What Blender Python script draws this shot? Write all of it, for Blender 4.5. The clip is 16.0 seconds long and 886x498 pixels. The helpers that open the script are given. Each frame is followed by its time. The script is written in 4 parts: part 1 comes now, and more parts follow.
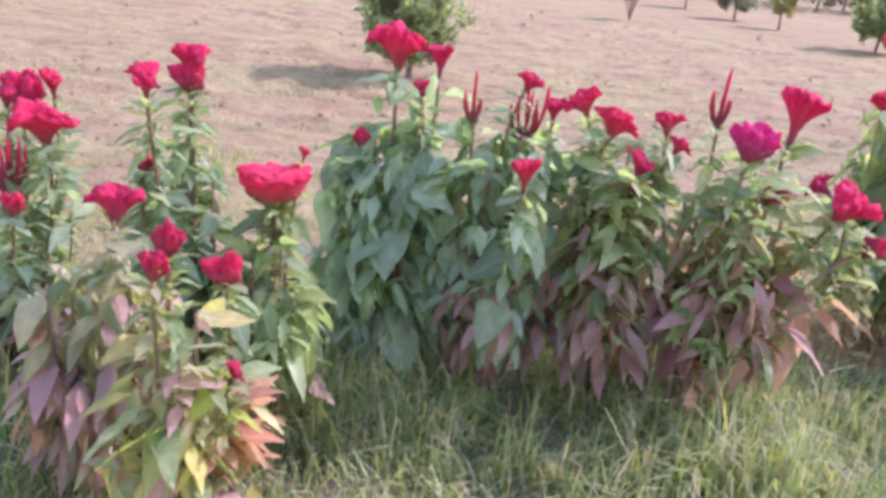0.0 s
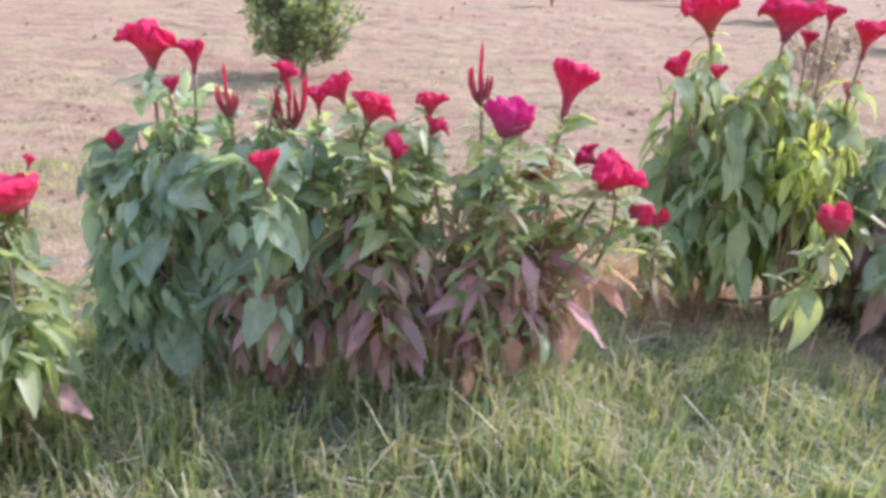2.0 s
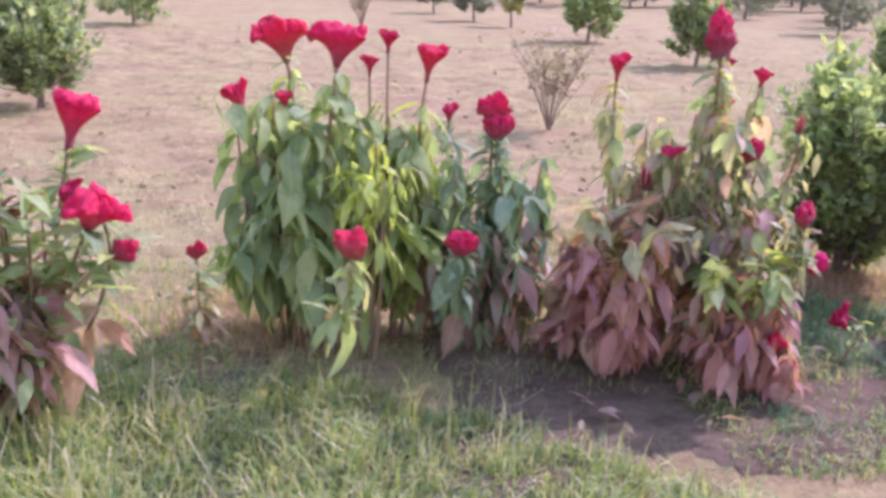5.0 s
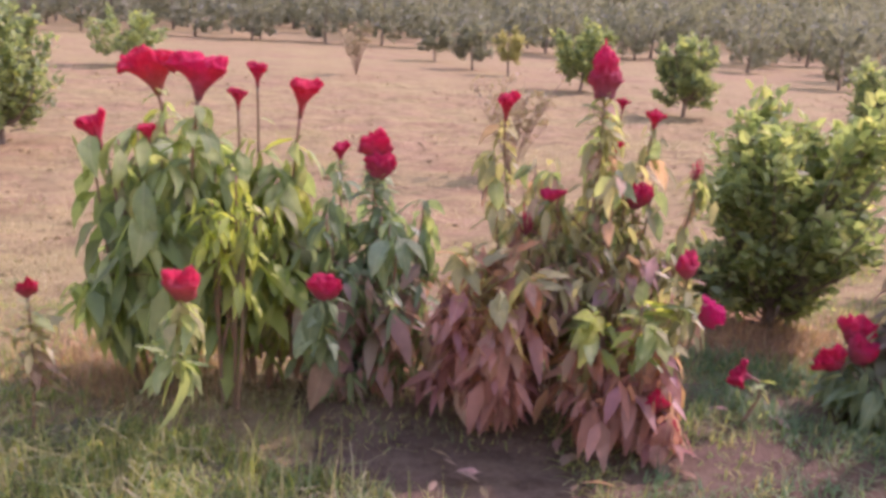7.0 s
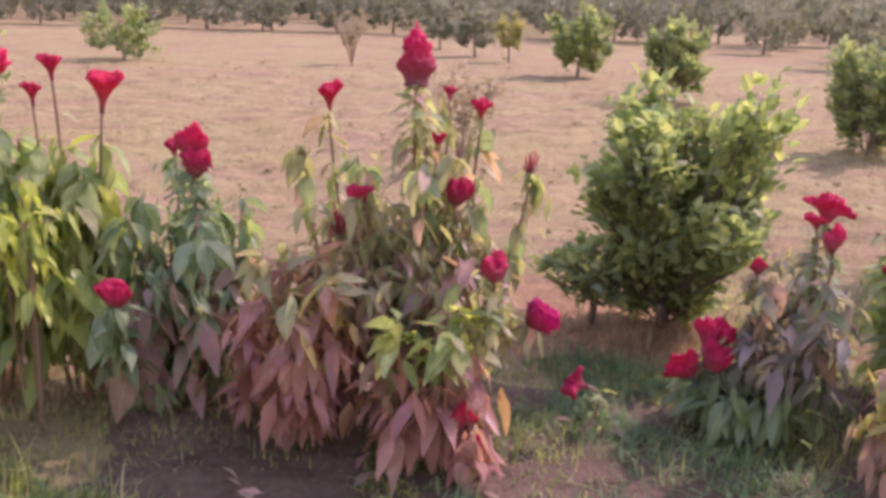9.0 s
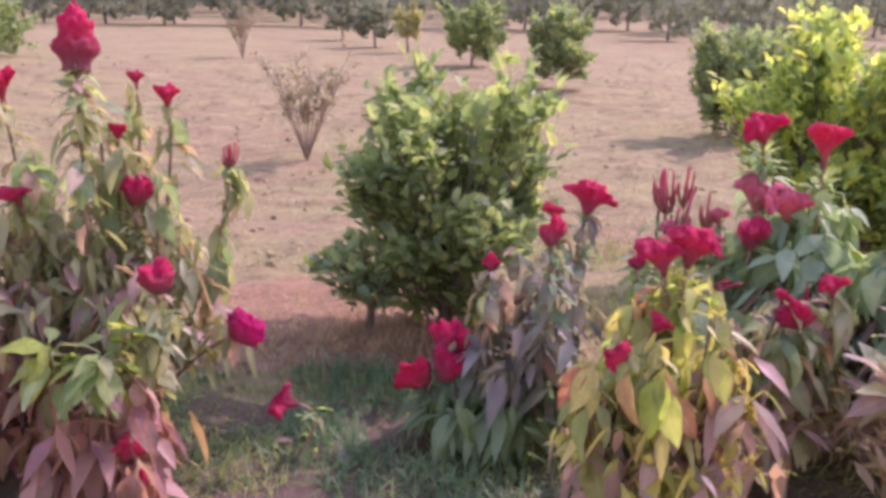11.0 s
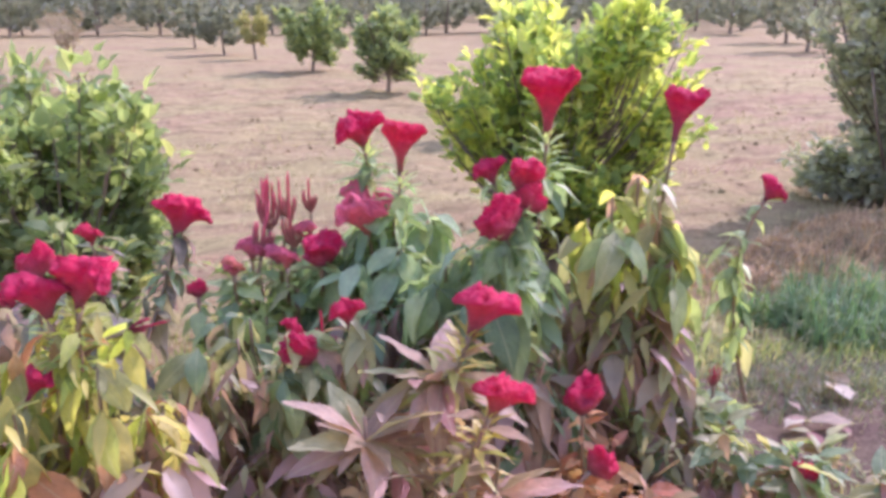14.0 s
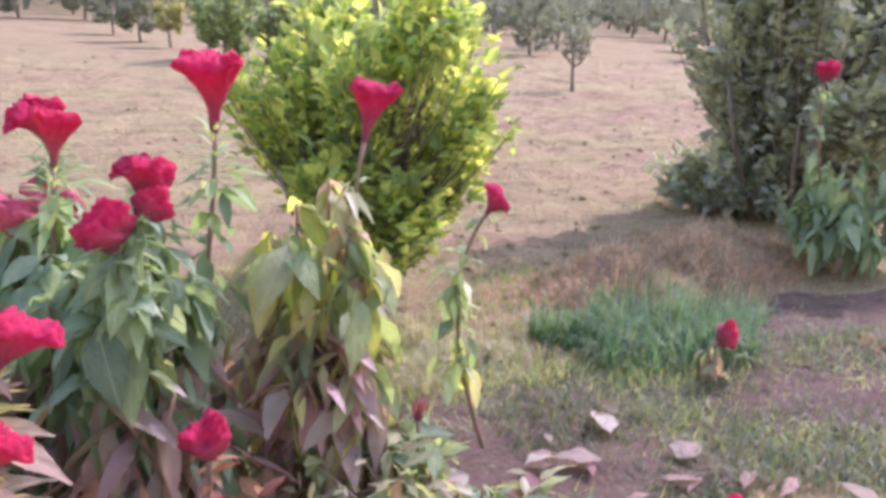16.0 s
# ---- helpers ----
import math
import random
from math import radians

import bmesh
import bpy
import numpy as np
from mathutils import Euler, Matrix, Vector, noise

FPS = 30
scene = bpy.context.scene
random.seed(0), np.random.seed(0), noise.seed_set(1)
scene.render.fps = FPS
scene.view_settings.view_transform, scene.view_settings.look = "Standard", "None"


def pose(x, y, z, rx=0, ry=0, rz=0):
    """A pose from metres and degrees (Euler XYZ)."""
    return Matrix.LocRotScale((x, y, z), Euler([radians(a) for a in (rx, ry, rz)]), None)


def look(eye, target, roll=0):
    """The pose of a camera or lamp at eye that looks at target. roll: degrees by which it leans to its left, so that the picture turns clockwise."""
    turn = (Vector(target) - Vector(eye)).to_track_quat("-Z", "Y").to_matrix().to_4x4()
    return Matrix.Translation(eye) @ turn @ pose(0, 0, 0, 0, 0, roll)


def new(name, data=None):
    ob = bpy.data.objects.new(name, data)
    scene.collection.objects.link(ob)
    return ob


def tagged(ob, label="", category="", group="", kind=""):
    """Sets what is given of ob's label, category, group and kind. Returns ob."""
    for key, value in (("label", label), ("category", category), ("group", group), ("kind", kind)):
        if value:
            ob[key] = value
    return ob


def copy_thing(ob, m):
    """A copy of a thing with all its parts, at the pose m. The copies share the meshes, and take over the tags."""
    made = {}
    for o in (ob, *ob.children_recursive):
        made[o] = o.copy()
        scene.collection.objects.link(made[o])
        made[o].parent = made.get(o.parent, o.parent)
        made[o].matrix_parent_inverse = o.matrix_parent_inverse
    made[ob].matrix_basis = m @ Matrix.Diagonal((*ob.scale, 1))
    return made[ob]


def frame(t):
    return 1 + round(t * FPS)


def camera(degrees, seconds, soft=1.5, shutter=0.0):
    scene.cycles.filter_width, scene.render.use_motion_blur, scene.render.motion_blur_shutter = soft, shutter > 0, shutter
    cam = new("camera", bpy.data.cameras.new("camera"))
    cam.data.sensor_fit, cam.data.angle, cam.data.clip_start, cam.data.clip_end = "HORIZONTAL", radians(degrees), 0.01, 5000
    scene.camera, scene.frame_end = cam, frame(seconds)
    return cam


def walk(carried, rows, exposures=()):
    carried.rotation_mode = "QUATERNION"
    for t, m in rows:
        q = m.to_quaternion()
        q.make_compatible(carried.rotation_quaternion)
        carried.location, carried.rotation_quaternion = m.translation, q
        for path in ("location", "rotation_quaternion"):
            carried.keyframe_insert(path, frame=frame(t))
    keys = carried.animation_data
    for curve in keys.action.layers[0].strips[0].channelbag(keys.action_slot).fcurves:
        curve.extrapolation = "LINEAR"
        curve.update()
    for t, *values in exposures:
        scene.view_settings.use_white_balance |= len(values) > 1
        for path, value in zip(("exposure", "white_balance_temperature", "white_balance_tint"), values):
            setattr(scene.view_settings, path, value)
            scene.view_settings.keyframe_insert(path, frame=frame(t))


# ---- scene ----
cam = camera(54.5, 16.0, soft=3.7)
PATH = [
    (0, (0.042, -0.283, 1.277), (-0.055, 1.589, 0.58), 5.7),
    (0.5, (0.147, -0.234, 1.277), (0.085, 1.64, 0.581), 5.6),
    (1, (0.259, -0.176, 1.27), (0.203, 1.704, 0.591), 4.6),
    (1.5, (0.393, -0.17, 1.281), (0.357, 1.71, 0.6), 2.0),
    (2, (0.583, -0.206, 1.276), (0.555, 1.669, 0.578), 2.1),
    (2.5, (0.727, -0.233, 1.308), (0.747, 1.634, 0.589), 2.9),
    (3, (0.878, -0.215, 1.259), (0.949, 1.659, 0.565), 3.1),
    (3.5, (1.051, -0.172, 1.264), (1.169, 1.699, 0.568), 3.6),
    (4, (1.197, -0.142, 1.267), (1.412, 1.717, 0.561), 4.5),
    (4.5, (1.368, -0.155, 1.279), (1.645, 1.708, 0.609), 2.5),
    (4.7, (1.454, -0.184, 1.319), (1.721, 1.686, 0.661), 2.2),
    (6.8, (2.03, -0.073, 1.311), (2.247, 1.838, 0.761), 3.1),
    (7, (2.056, -0.08, 1.281), (2.281, 1.833, 0.742), 3.1),
    (7.5, (2.189, -0.103, 1.282), (2.387, 1.812, 0.742), 2.9),
    (8, (2.346, -0.069, 1.283), (2.523, 1.846, 0.737), 2.5),
    (8.2, (2.425, -0.037, 1.294), (2.581, 1.877, 0.737), 2.3),
    (10.3, (3.199, 0.178, 1.275), (3.372, 2.086, 0.702), 0.8),
    (10.5, (3.26, 0.207, 1.262), (3.466, 2.112, 0.688), 0.7),
    (11, (3.421, 0.258, 1.255), (3.71, 2.15, 0.674), 1.2),
    (11.5, (3.597, 0.289, 1.252), (3.941, 2.174, 0.678), 0.9),
    (12, (3.804, 0.287, 1.238), (4.216, 2.161, 0.673), 0.2),
    (12.5, (3.969, 0.303, 1.216), (4.443, 2.162, 0.652), 0.1),
    (13, (4.086, 0.327, 1.203), (4.591, 2.18, 0.647), -0.1),
    (13.5, (4.245, 0.382, 1.204), (4.741, 2.234, 0.636), 0.0),
    (14, (4.392, 0.404, 1.211), (4.891, 2.256, 0.644), 0.2),
    (14.5, (4.557, 0.399, 1.2), (5.059, 2.251, 0.635), 0.4),
    (15, (4.753, 0.396, 1.219), (5.255, 2.239, 0.625), 1.0),
    (15.5, (4.89, 0.419, 1.205), (5.418, 2.257, 0.619), 1.3),
    (16, (5.056, 0.493, 1.179), (5.666, 2.311, 0.612), 2.6),
]
walk(cam, [(t, look(eye, target, roll)) for t, eye, target, roll in PATH],
     [(0.0, 1.34, 5500, 57), (4.7, 1.32, 5500, 58), (6.8, 1.00, 6400, 67), (8.2, 1.00, 6400, 67), (10.6, 1.03, 6050, 66), (12.5, 1.27, 5600, 59), (16.0, 1.26, 5600, 56)])

# ---- world and sun ----
SUN_AZIMUTH, SUN_ELEVATION = 60.0, 42.0
world = bpy.data.worlds.new("hazy_sky")
scene.world = world
world.use_nodes = True
sky = world.node_tree.nodes.new("ShaderNodeTexSky")
sky.sky_type, sky.sun_disc = "NISHITA", False
sky.sun_elevation, sky.sun_rotation = radians(SUN_ELEVATION), radians(SUN_AZIMUTH)
sky.dust_density, sky.air_density = 1.0, 2.6
world.node_tree.links.new(sky.outputs[0], world.node_tree.nodes["Background"].inputs[0])
world.node_tree.nodes["Background"].inputs[1].default_value = 0.15
sun = new("sun", bpy.data.lights.new("sun", "SUN"))
sun.data.energy, sun.data.angle, sun.data.color = 2.4, radians(1.2), (1.0, 0.93, 0.82)
sun.matrix_world = look(
    (10 * math.sin(radians(SUN_AZIMUTH)), 10 * math.cos(radians(SUN_AZIMUTH)), 10 * math.tan(radians(SUN_ELEVATION))), (0, 0, 0))

rng = random.Random(7)


# ---- materials ----
def shader(name):
    m = bpy.data.materials.new(name)
    m.use_nodes = True
    t = m.node_tree
    return m, t, t.nodes["Principled BSDF"], t.nodes["Material Output"]


def ramp(t, fac, stops):
    r = t.nodes.new("ShaderNodeValToRGB")
    r.color_ramp.interpolation = "LINEAR"
    while len(r.color_ramp.elements) < len(stops):
        r.color_ramp.elements.new(0.5)
    for e, (p, c) in zip(r.color_ramp.elements, stops):
        e.position, e.color = p, (*c, 1)
    t.links.new(fac, r.inputs[0])
    return r.outputs[0]


def noise_tex(t, scale, detail=4.0, rough=0.55, coord="Object", stretch=None):
    co = t.nodes.new("ShaderNodeTexCoord")
    n = t.nodes.new("ShaderNodeTexNoise")
    n.inputs["Scale"].default_value, n.inputs["Detail"].default_value, n.inputs["Roughness"].default_value = scale, detail, rough
    src = co.outputs[coord]
    if stretch:
        mp = t.nodes.new("ShaderNodeMapping")
        mp.inputs["Scale"].default_value = stretch
        t.links.new(src, mp.inputs[0])
        src = mp.outputs[0]
    t.links.new(src, n.inputs["Vector"])
    return n.outputs["Fac"]


def mix(t, fac, a, b, kind="MIX"):
    n = t.nodes.new("ShaderNodeMix")
    n.data_type, n.blend_type = "RGBA", kind
    for v, i in ((fac, 0), (a, 6), (b, 7)):
        if isinstance(v, (int, float)):
            n.inputs[i].default_value = v
        elif isinstance(v, tuple):
            n.inputs[i].default_value = (*v, 1)
        else:
            t.links.new(v, n.inputs[i])
    return n.outputs[2]


def bump(t, p, height, strength, distance=0.01):
    b = t.nodes.new("ShaderNodeBump")
    b.inputs["Strength"].default_value, b.inputs["Distance"].default_value = strength, distance
    t.links.new(height, b.inputs["Height"])
    t.links.new(b.outputs[0], p.inputs["Normal"])


def thin(t, p, out, colour, amount, tint=None):
    """Light that comes through a leaf or petal."""
    tr = t.nodes.new("ShaderNodeBsdfTranslucent")
    if tint:
        colour = mix(t, 1.0, colour, tint, "MULTIPLY")
    t.links.new(colour, tr.inputs[0])
    mx = t.nodes.new("ShaderNodeMixShader")
    mx.inputs[0].default_value = amount
    t.links.new(p.outputs[0], mx.inputs[1])
    t.links.new(tr.outputs[0], mx.inputs[2])
    t.links.new(mx.outputs[0], out.inputs[0])


def leaf_material(name, colours, source="object", through_light=0.46, rough=0.5):
    m, t, p, out = shader(name)
    if source == "object":
        fac = t.nodes.new("ShaderNodeObjectInfo").outputs["Random"]
    else:
        fac = t.nodes.new("ShaderNodeNewGeometry").outputs["Random Per Island"]
    n = len(colours) - 1
    col = ramp(t, fac, [(i / n, c) for i, c in enumerate(colours)])
    blotch = ramp(t, noise_tex(t, 3.2 if source == "object" else 7, 4, 0.6), [(0.3, (0.68, 0.70, 0.66)), (0.7, (1.22, 1.18, 1.1))])
    col = mix(t, 1.0, col, blotch, "MULTIPLY")
    if source == "object":
        co = t.nodes.new("ShaderNodeTexCoord")
        sep = t.nodes.new("ShaderNodeSeparateXYZ")
        t.links.new(co.outputs["Generated"], sep.inputs[0])
        rib = ramp(t, sep.outputs[0], [(0.0, (0, 0, 0)), (0.46, (0, 0, 0)), (0.5, (1, 1, 1)), (0.54, (0, 0, 0)), (1.0, (0, 0, 0))])
        col = mix(t, rib, col, mix(t, 0.35, col, (0.62, 0.60, 0.42)))
        bump(t, p, noise_tex(t, 9, 4, 0.6, stretch=(2.5, 1, 1)), 0.5, 0.03)
    t.links.new(col, p.inputs["Base Color"])
    p.inputs["Roughness"].default_value = rough
    p.inputs["Specular IOR Level"].default_value = 0.45
    thin(t, p, out, col, through_light, (1.42, 1.42, 0.8))
    return m


LEAF = {
    "bluegreen": leaf_material("blue_green_leaf", [(0.266, 0.400, 0.263), (0.338, 0.485, 0.324), (0.441, 0.587, 0.389), (0.296, 0.435, 0.293)]),
    "green": leaf_material("green_leaf", [(0.244, 0.355, 0.159), (0.340, 0.458, 0.211), (0.436, 0.532, 0.262), (0.290, 0.403, 0.215)]),
    "darkgreen": leaf_material("dark_green_leaf", [(0.166, 0.255, 0.149), (0.224, 0.332, 0.196), (0.277, 0.384, 0.212)]),
    "olive": leaf_material("olive_leaf", [(0.273, 0.306, 0.167), (0.380, 0.411, 0.232), (0.482, 0.482, 0.283), (0.304, 0.369, 0.204)]),
    "yellowgreen": leaf_material("pale_green_leaf", [(0.208, 0.317, 0.121), (0.306, 0.414, 0.157), (0.373, 0.458, 0.169), (0.487, 0.553, 0.164)]),
    # lime leaves hold the glow of backlit foliage in their base colour
    "lime": leaf_material("lime_backlit_glow_leaf", [(0.42, 0.56, 0.13), (0.55, 0.64, 0.14), (0.36, 0.48, 0.15), (0.66, 0.66, 0.16)], through_light=0.6),
    "yellow": leaf_material("yellow_green_leaf", [(0.330, 0.368, 0.130), (0.461, 0.472, 0.174), (0.568, 0.510, 0.226), (0.606, 0.590, 0.179)]),
    "star": leaf_material("pale_pinkish_leaf", [(0.403, 0.288, 0.214), (0.455, 0.316, 0.244), (0.356, 0.309, 0.180), (0.474, 0.354, 0.280)]),
    "drypink": leaf_material("withered_pink_leaf", [(0.36, 0.165, 0.185), (0.550, 0.291, 0.276), (0.461, 0.271, 0.179), (0.494, 0.256, 0.297)]),
    "orange": leaf_material("orange_leaf", [(0.60, 0.27, 0.14), (0.62, 0.42, 0.22), (0.54, 0.19, 0.13), (0.42, 0.30, 0.18)]),
    "dusky": leaf_material("dusky_grey_purple_leaf", [(0.22, 0.20, 0.18), (0.32, 0.27, 0.26), (0.24, 0.28, 0.20), (0.36, 0.31, 0.30)]),
    "bleached": leaf_material("bleached_dead_leaf", [(0.55, 0.48, 0.38), (0.66, 0.60, 0.50), (0.48, 0.38, 0.30)]),
    "dry": leaf_material("drying_leaf", [(0.492, 0.337, 0.290), (0.632, 0.412, 0.388), (0.375, 0.286, 0.227), (0.440, 0.263, 0.261), (0.546, 0.431, 0.343)]),
}


FOLIAGE_COLOURS = {
    "bluegreen": [(0.249, 0.383, 0.247), (0.338, 0.485, 0.324), (0.456, 0.603, 0.404)],
    "green": [(0.217, 0.327, 0.146), (0.327, 0.442, 0.199), (0.461, 0.562, 0.274)],
    "darkgreen": [(0.144, 0.229, 0.129), (0.223, 0.332, 0.187), (0.289, 0.396, 0.214)],
    "olive": [(0.258, 0.277, 0.144), (0.365, 0.373, 0.208), (0.468, 0.455, 0.260)],
    "yellowgreen": [(0.186, 0.274, 0.090), (0.285, 0.390, 0.113), (0.435, 0.497, 0.117)],
    # the same backlit glow, coloured into the small leaves
    "lime": [(0.26, 0.36, 0.13), (0.46, 0.57, 0.14), (0.62, 0.70, 0.15)],
    "yellow": [(0.289, 0.327, 0.094), (0.448, 0.450, 0.140), (0.545, 0.478, 0.185), (0.579, 0.547, 0.118)],
    "star": [(0.355, 0.271, 0.178), (0.439, 0.322, 0.237), (0.321, 0.297, 0.144)],
    "drypink": [(0.40, 0.21, 0.19), (0.50, 0.29, 0.245), (0.33, 0.155, 0.175), (0.40, 0.27, 0.17)],
    "orange": [(0.521, 0.263, 0.143), (0.451, 0.329, 0.185)],
    "dusky": [(0.20, 0.18, 0.17), (0.29, 0.25, 0.24), (0.22, 0.25, 0.18), (0.33, 0.29, 0.28)],
    "tawny": [(0.45, 0.30, 0.15), (0.52, 0.40, 0.18), (0.38, 0.30, 0.15), (0.48, 0.42, 0.16)],
    "mottled": [(0.21, 0.28, 0.13), (0.30, 0.36, 0.17), (0.38, 0.36, 0.18), (0.55, 0.54, 0.15)],
    "dry": [(0.375, 0.251, 0.231), (0.499, 0.320, 0.304), (0.337, 0.286, 0.206), (0.412, 0.263, 0.280)],
}
FOLIAGE = {key: leaf_material(key + "_small_leaf", colours, "island", 0.48, 0.45) for key, colours in FOLIAGE_COLOURS.items()}


def bloom_material(name, crest, neck):
    m, t, p, out = shader(name)
    co = t.nodes.new("ShaderNodeTexCoord")
    sep = t.nodes.new("ShaderNodeSeparateXYZ")
    t.links.new(co.outputs["Generated"], sep.inputs[0])
    dusk = tuple(c * 0.55 + d * 0.45 for c, d in zip(crest, neck))
    col = ramp(t, sep.outputs[2], [(0.0, neck), (0.38, dusk), (0.66, crest), (1.0, crest)])
    vary = ramp(t, t.nodes.new("ShaderNodeObjectInfo").outputs["Random"], [(0, (0.88, 0.9, 1.0)), (0.6, (1.03, 1.0, 1.0)), (1, (1.05, 1.7, 0.85))])
    folds = noise_tex(t, 9, 5, 0.7, "Generated")
    col = mix(t, 1.0, col, vary, "MULTIPLY")
    col = mix(t, 1.0, col, ramp(t, folds, [(0.3, (0.74, 0.7, 0.76)), (0.65, (1.1, 1.1, 1.05))]), "MULTIPLY")
    t.links.new(col, p.inputs["Base Color"])
    p.inputs["Roughness"].default_value = 0.75
    p.inputs["Sheen Weight"].default_value, p.inputs["Sheen Roughness"].default_value = 0.35, 0.4
    p.inputs["Sheen Tint"].default_value = (1.0, 0.35, 0.4, 1)
    bump(t, p, noise_tex(t, 16, 4, 0.65, "Generated"), 0.9, 0.012)
    thin(t, p, out, col, 0.32, (1.1, 1.2, 1.1))
    return m


CRIMSON = bloom_material("crimson_velvet", (0.80, 0.014, 0.105), (0.22, 0.075, 0.075))
MAGENTA = bloom_material("magenta_velvet", (0.80, 0.014, 0.20), (0.22, 0.05, 0.07))
FADED = bloom_material("faded_pink_velvet", (0.82, 0.17, 0.24), (0.42, 0.20, 0.14))


def stem_material(name, a, b):
    m, t, p, out = shader(name)
    t.links.new(ramp(t, noise_tex(t, 14, 4), [(0.3, a), (0.7, b)]), p.inputs["Base Color"])
    p.inputs["Roughness"].default_value = 0.6
    bump(t, p, noise_tex(t, 60, 3, stretch=(1, 1, 0.15)), 0.5, 0.004)
    return m


STEM = stem_material("reddish_green_stem", (0.15, 0.15, 0.075), (0.27, 0.135, 0.095))
DRY_STEM = stem_material("withered_orange_stem", (0.34, 0.17, 0.09), (0.48, 0.28, 0.15))
BARK = stem_material("grey_brown_bark", (0.10, 0.075, 0.055), (0.21, 0.17, 0.13))
TWIG = stem_material("dry_twig", (0.24, 0.17, 0.12), (0.36, 0.27, 0.20))


def blade_material(name, colours, through_light=0.35):
    return leaf_material(name, colours, "island", through_light, 0.55)


GRASS = blade_material("meadow_grass", [(0.13, 0.22, 0.10), (0.20, 0.31, 0.11), (0.31, 0.41, 0.12), (0.43, 0.46, 0.16), (0.49, 0.46, 0.27), (0.16, 0.28, 0.15)], 0.5)
PALE = blade_material("bleached_yellow_grass", [(0.34, 0.34, 0.19), (0.46, 0.44, 0.25), (0.55, 0.50, 0.34), (0.27, 0.31, 0.16)], 0.35)
LUSH = blade_material("lush_grass", [(0.09, 0.20, 0.10), (0.13, 0.26, 0.13), (0.18, 0.30, 0.15), (0.26, 0.31, 0.17)], 0.42)
# drab weed colours, darkened further to hold the big tree's shade
DRAB = blade_material("shade_drab_weeds", [(0.09, 0.14, 0.07), (0.13, 0.19, 0.09), (0.20, 0.21, 0.12), (0.25, 0.21, 0.14)], 0.35)
STRAW = blade_material("dry_straw", [(0.34, 0.26, 0.14), (0.45, 0.35, 0.20), (0.28, 0.20, 0.12), (0.30, 0.30, 0.12)], 0.2)
DUSTY = blade_material("dusty_shrub_leaf", [(0.30, 0.25, 0.19), (0.36, 0.27, 0.22), (0.24, 0.26, 0.16), (0.40, 0.34, 0.26)], 0.35)
HAY = blade_material("brown_dead_grass", [(0.34, 0.22, 0.15), (0.48, 0.33, 0.22), (0.60, 0.45, 0.31)], 0.4)
CROWN = {
    "citrus": blade_material("citrus_leaf", [(0.165, 0.231, 0.149), (0.242, 0.341, 0.184), (0.352, 0.451, 0.218), (0.198, 0.275, 0.172), (0.506, 0.572, 0.230)], 0.45),
    "bright": blade_material("young_citrus_leaf", [(0.18, 0.27, 0.11), (0.24, 0.35, 0.13), (0.34, 0.46, 0.14), (0.48, 0.58, 0.17), (0.60, 0.65, 0.18), (0.64, 0.69, 0.20), (0.23, 0.33, 0.15)], 0.6),
    "young": blade_material("glossy_young_leaf", [(0.19, 0.27, 0.14), (0.26, 0.36, 0.17), (0.36, 0.45, 0.20), (0.22, 0.31, 0.16), (0.50, 0.54, 0.25)], 0.52),
    "olive": blade_material("yellowish_leaf", [(0.26, 0.29, 0.14), (0.36, 0.37, 0.18), (0.44, 0.42, 0.20)], 0.4),
    # leaves of the big tree, paled and greyed to put haze into the colour
    "dark": blade_material("haze_grey_dark_leaf", [(0.270, 0.306, 0.284), (0.365, 0.412, 0.355), (0.486, 0.532, 0.426), (0.405, 0.465, 0.298)], 0.45),
    # far leaves carry the haze of distance as a greyed base colour
    "far": blade_material("haze_grey_far_leaf", [(0.202, 0.237, 0.202), (0.261, 0.296, 0.252), (0.330, 0.356, 0.304)], 0.35),
}


def soil_material(name, low, mid_tone, high, straw):
    m, t, p, out = shader(name)
    big = noise_tex(t, 0.4, 5, 0.6, stretch=(0.6, 1, 1))
    mid = noise_tex(t, 2.4, 7, 0.66, stretch=(0.75, 1.2, 1))
    weeds = noise_tex(t, 1.3, 9, 0.72, stretch=(0.5, 1.5, 1))
    furrow = noise_tex(t, 3.2, 6, 0.68, stretch=(0.36, 1.5, 1))
    crumbs = noise_tex(t, 13, 6, 0.75, stretch=(0.7, 1, 1))
    fine = noise_tex(t, 46, 6, 0.7)
    col = ramp(t, mid, [(0.28, low), (0.45, mid_tone), (0.70, high)])
    col = mix(t, ramp(t, weeds, [(0.42, (0, 0, 0)), (0.60, (0.85, 0.85, 0.85))]), col, straw)
    col = mix(t, ramp(t, big, [(0.42, (0, 0, 0)), (0.60, (1, 1, 1))]), col, mix(t, 0.55, col, straw))
    col = mix(t, 1.0, col, ramp(t, furrow, [(0.36, (0.78, 0.75, 0.74)), (0.5, (1, 1, 1)), (0.7, (1.1, 1.08, 1.04))]), "MULTIPLY")
    col = mix(t, 1.0, col, ramp(t, crumbs, [(0.36, (0.66, 0.63, 0.61)), (0.47, (1, 1, 1)), (0.68, (1.12, 1.11, 1.08))]), "MULTIPLY")
    col = mix(t, 1.0, col, ramp(t, fine, [(0.3, (0.72, 0.70, 0.68)), (0.62, (1.1, 1.1, 1.1))]), "MULTIPLY")
    t.links.new(col, p.inputs["Base Color"])
    p.inputs["Roughness"].default_value = 0.95
    p.inputs["Specular IOR Level"].default_value = 0.15
    bump(t, p, mix(t, 0.3, mix(t, 0.5, mix(t, 0.4, mid, furrow), crumbs), fine), 1.0, 0.05)
    return m


SOIL = soil_material("dry_sandy_soil", (0.164, 0.103, 0.060), (0.272, 0.184, 0.106), (0.334, 0.240, 0.143), (0.302, 0.266, 0.120))
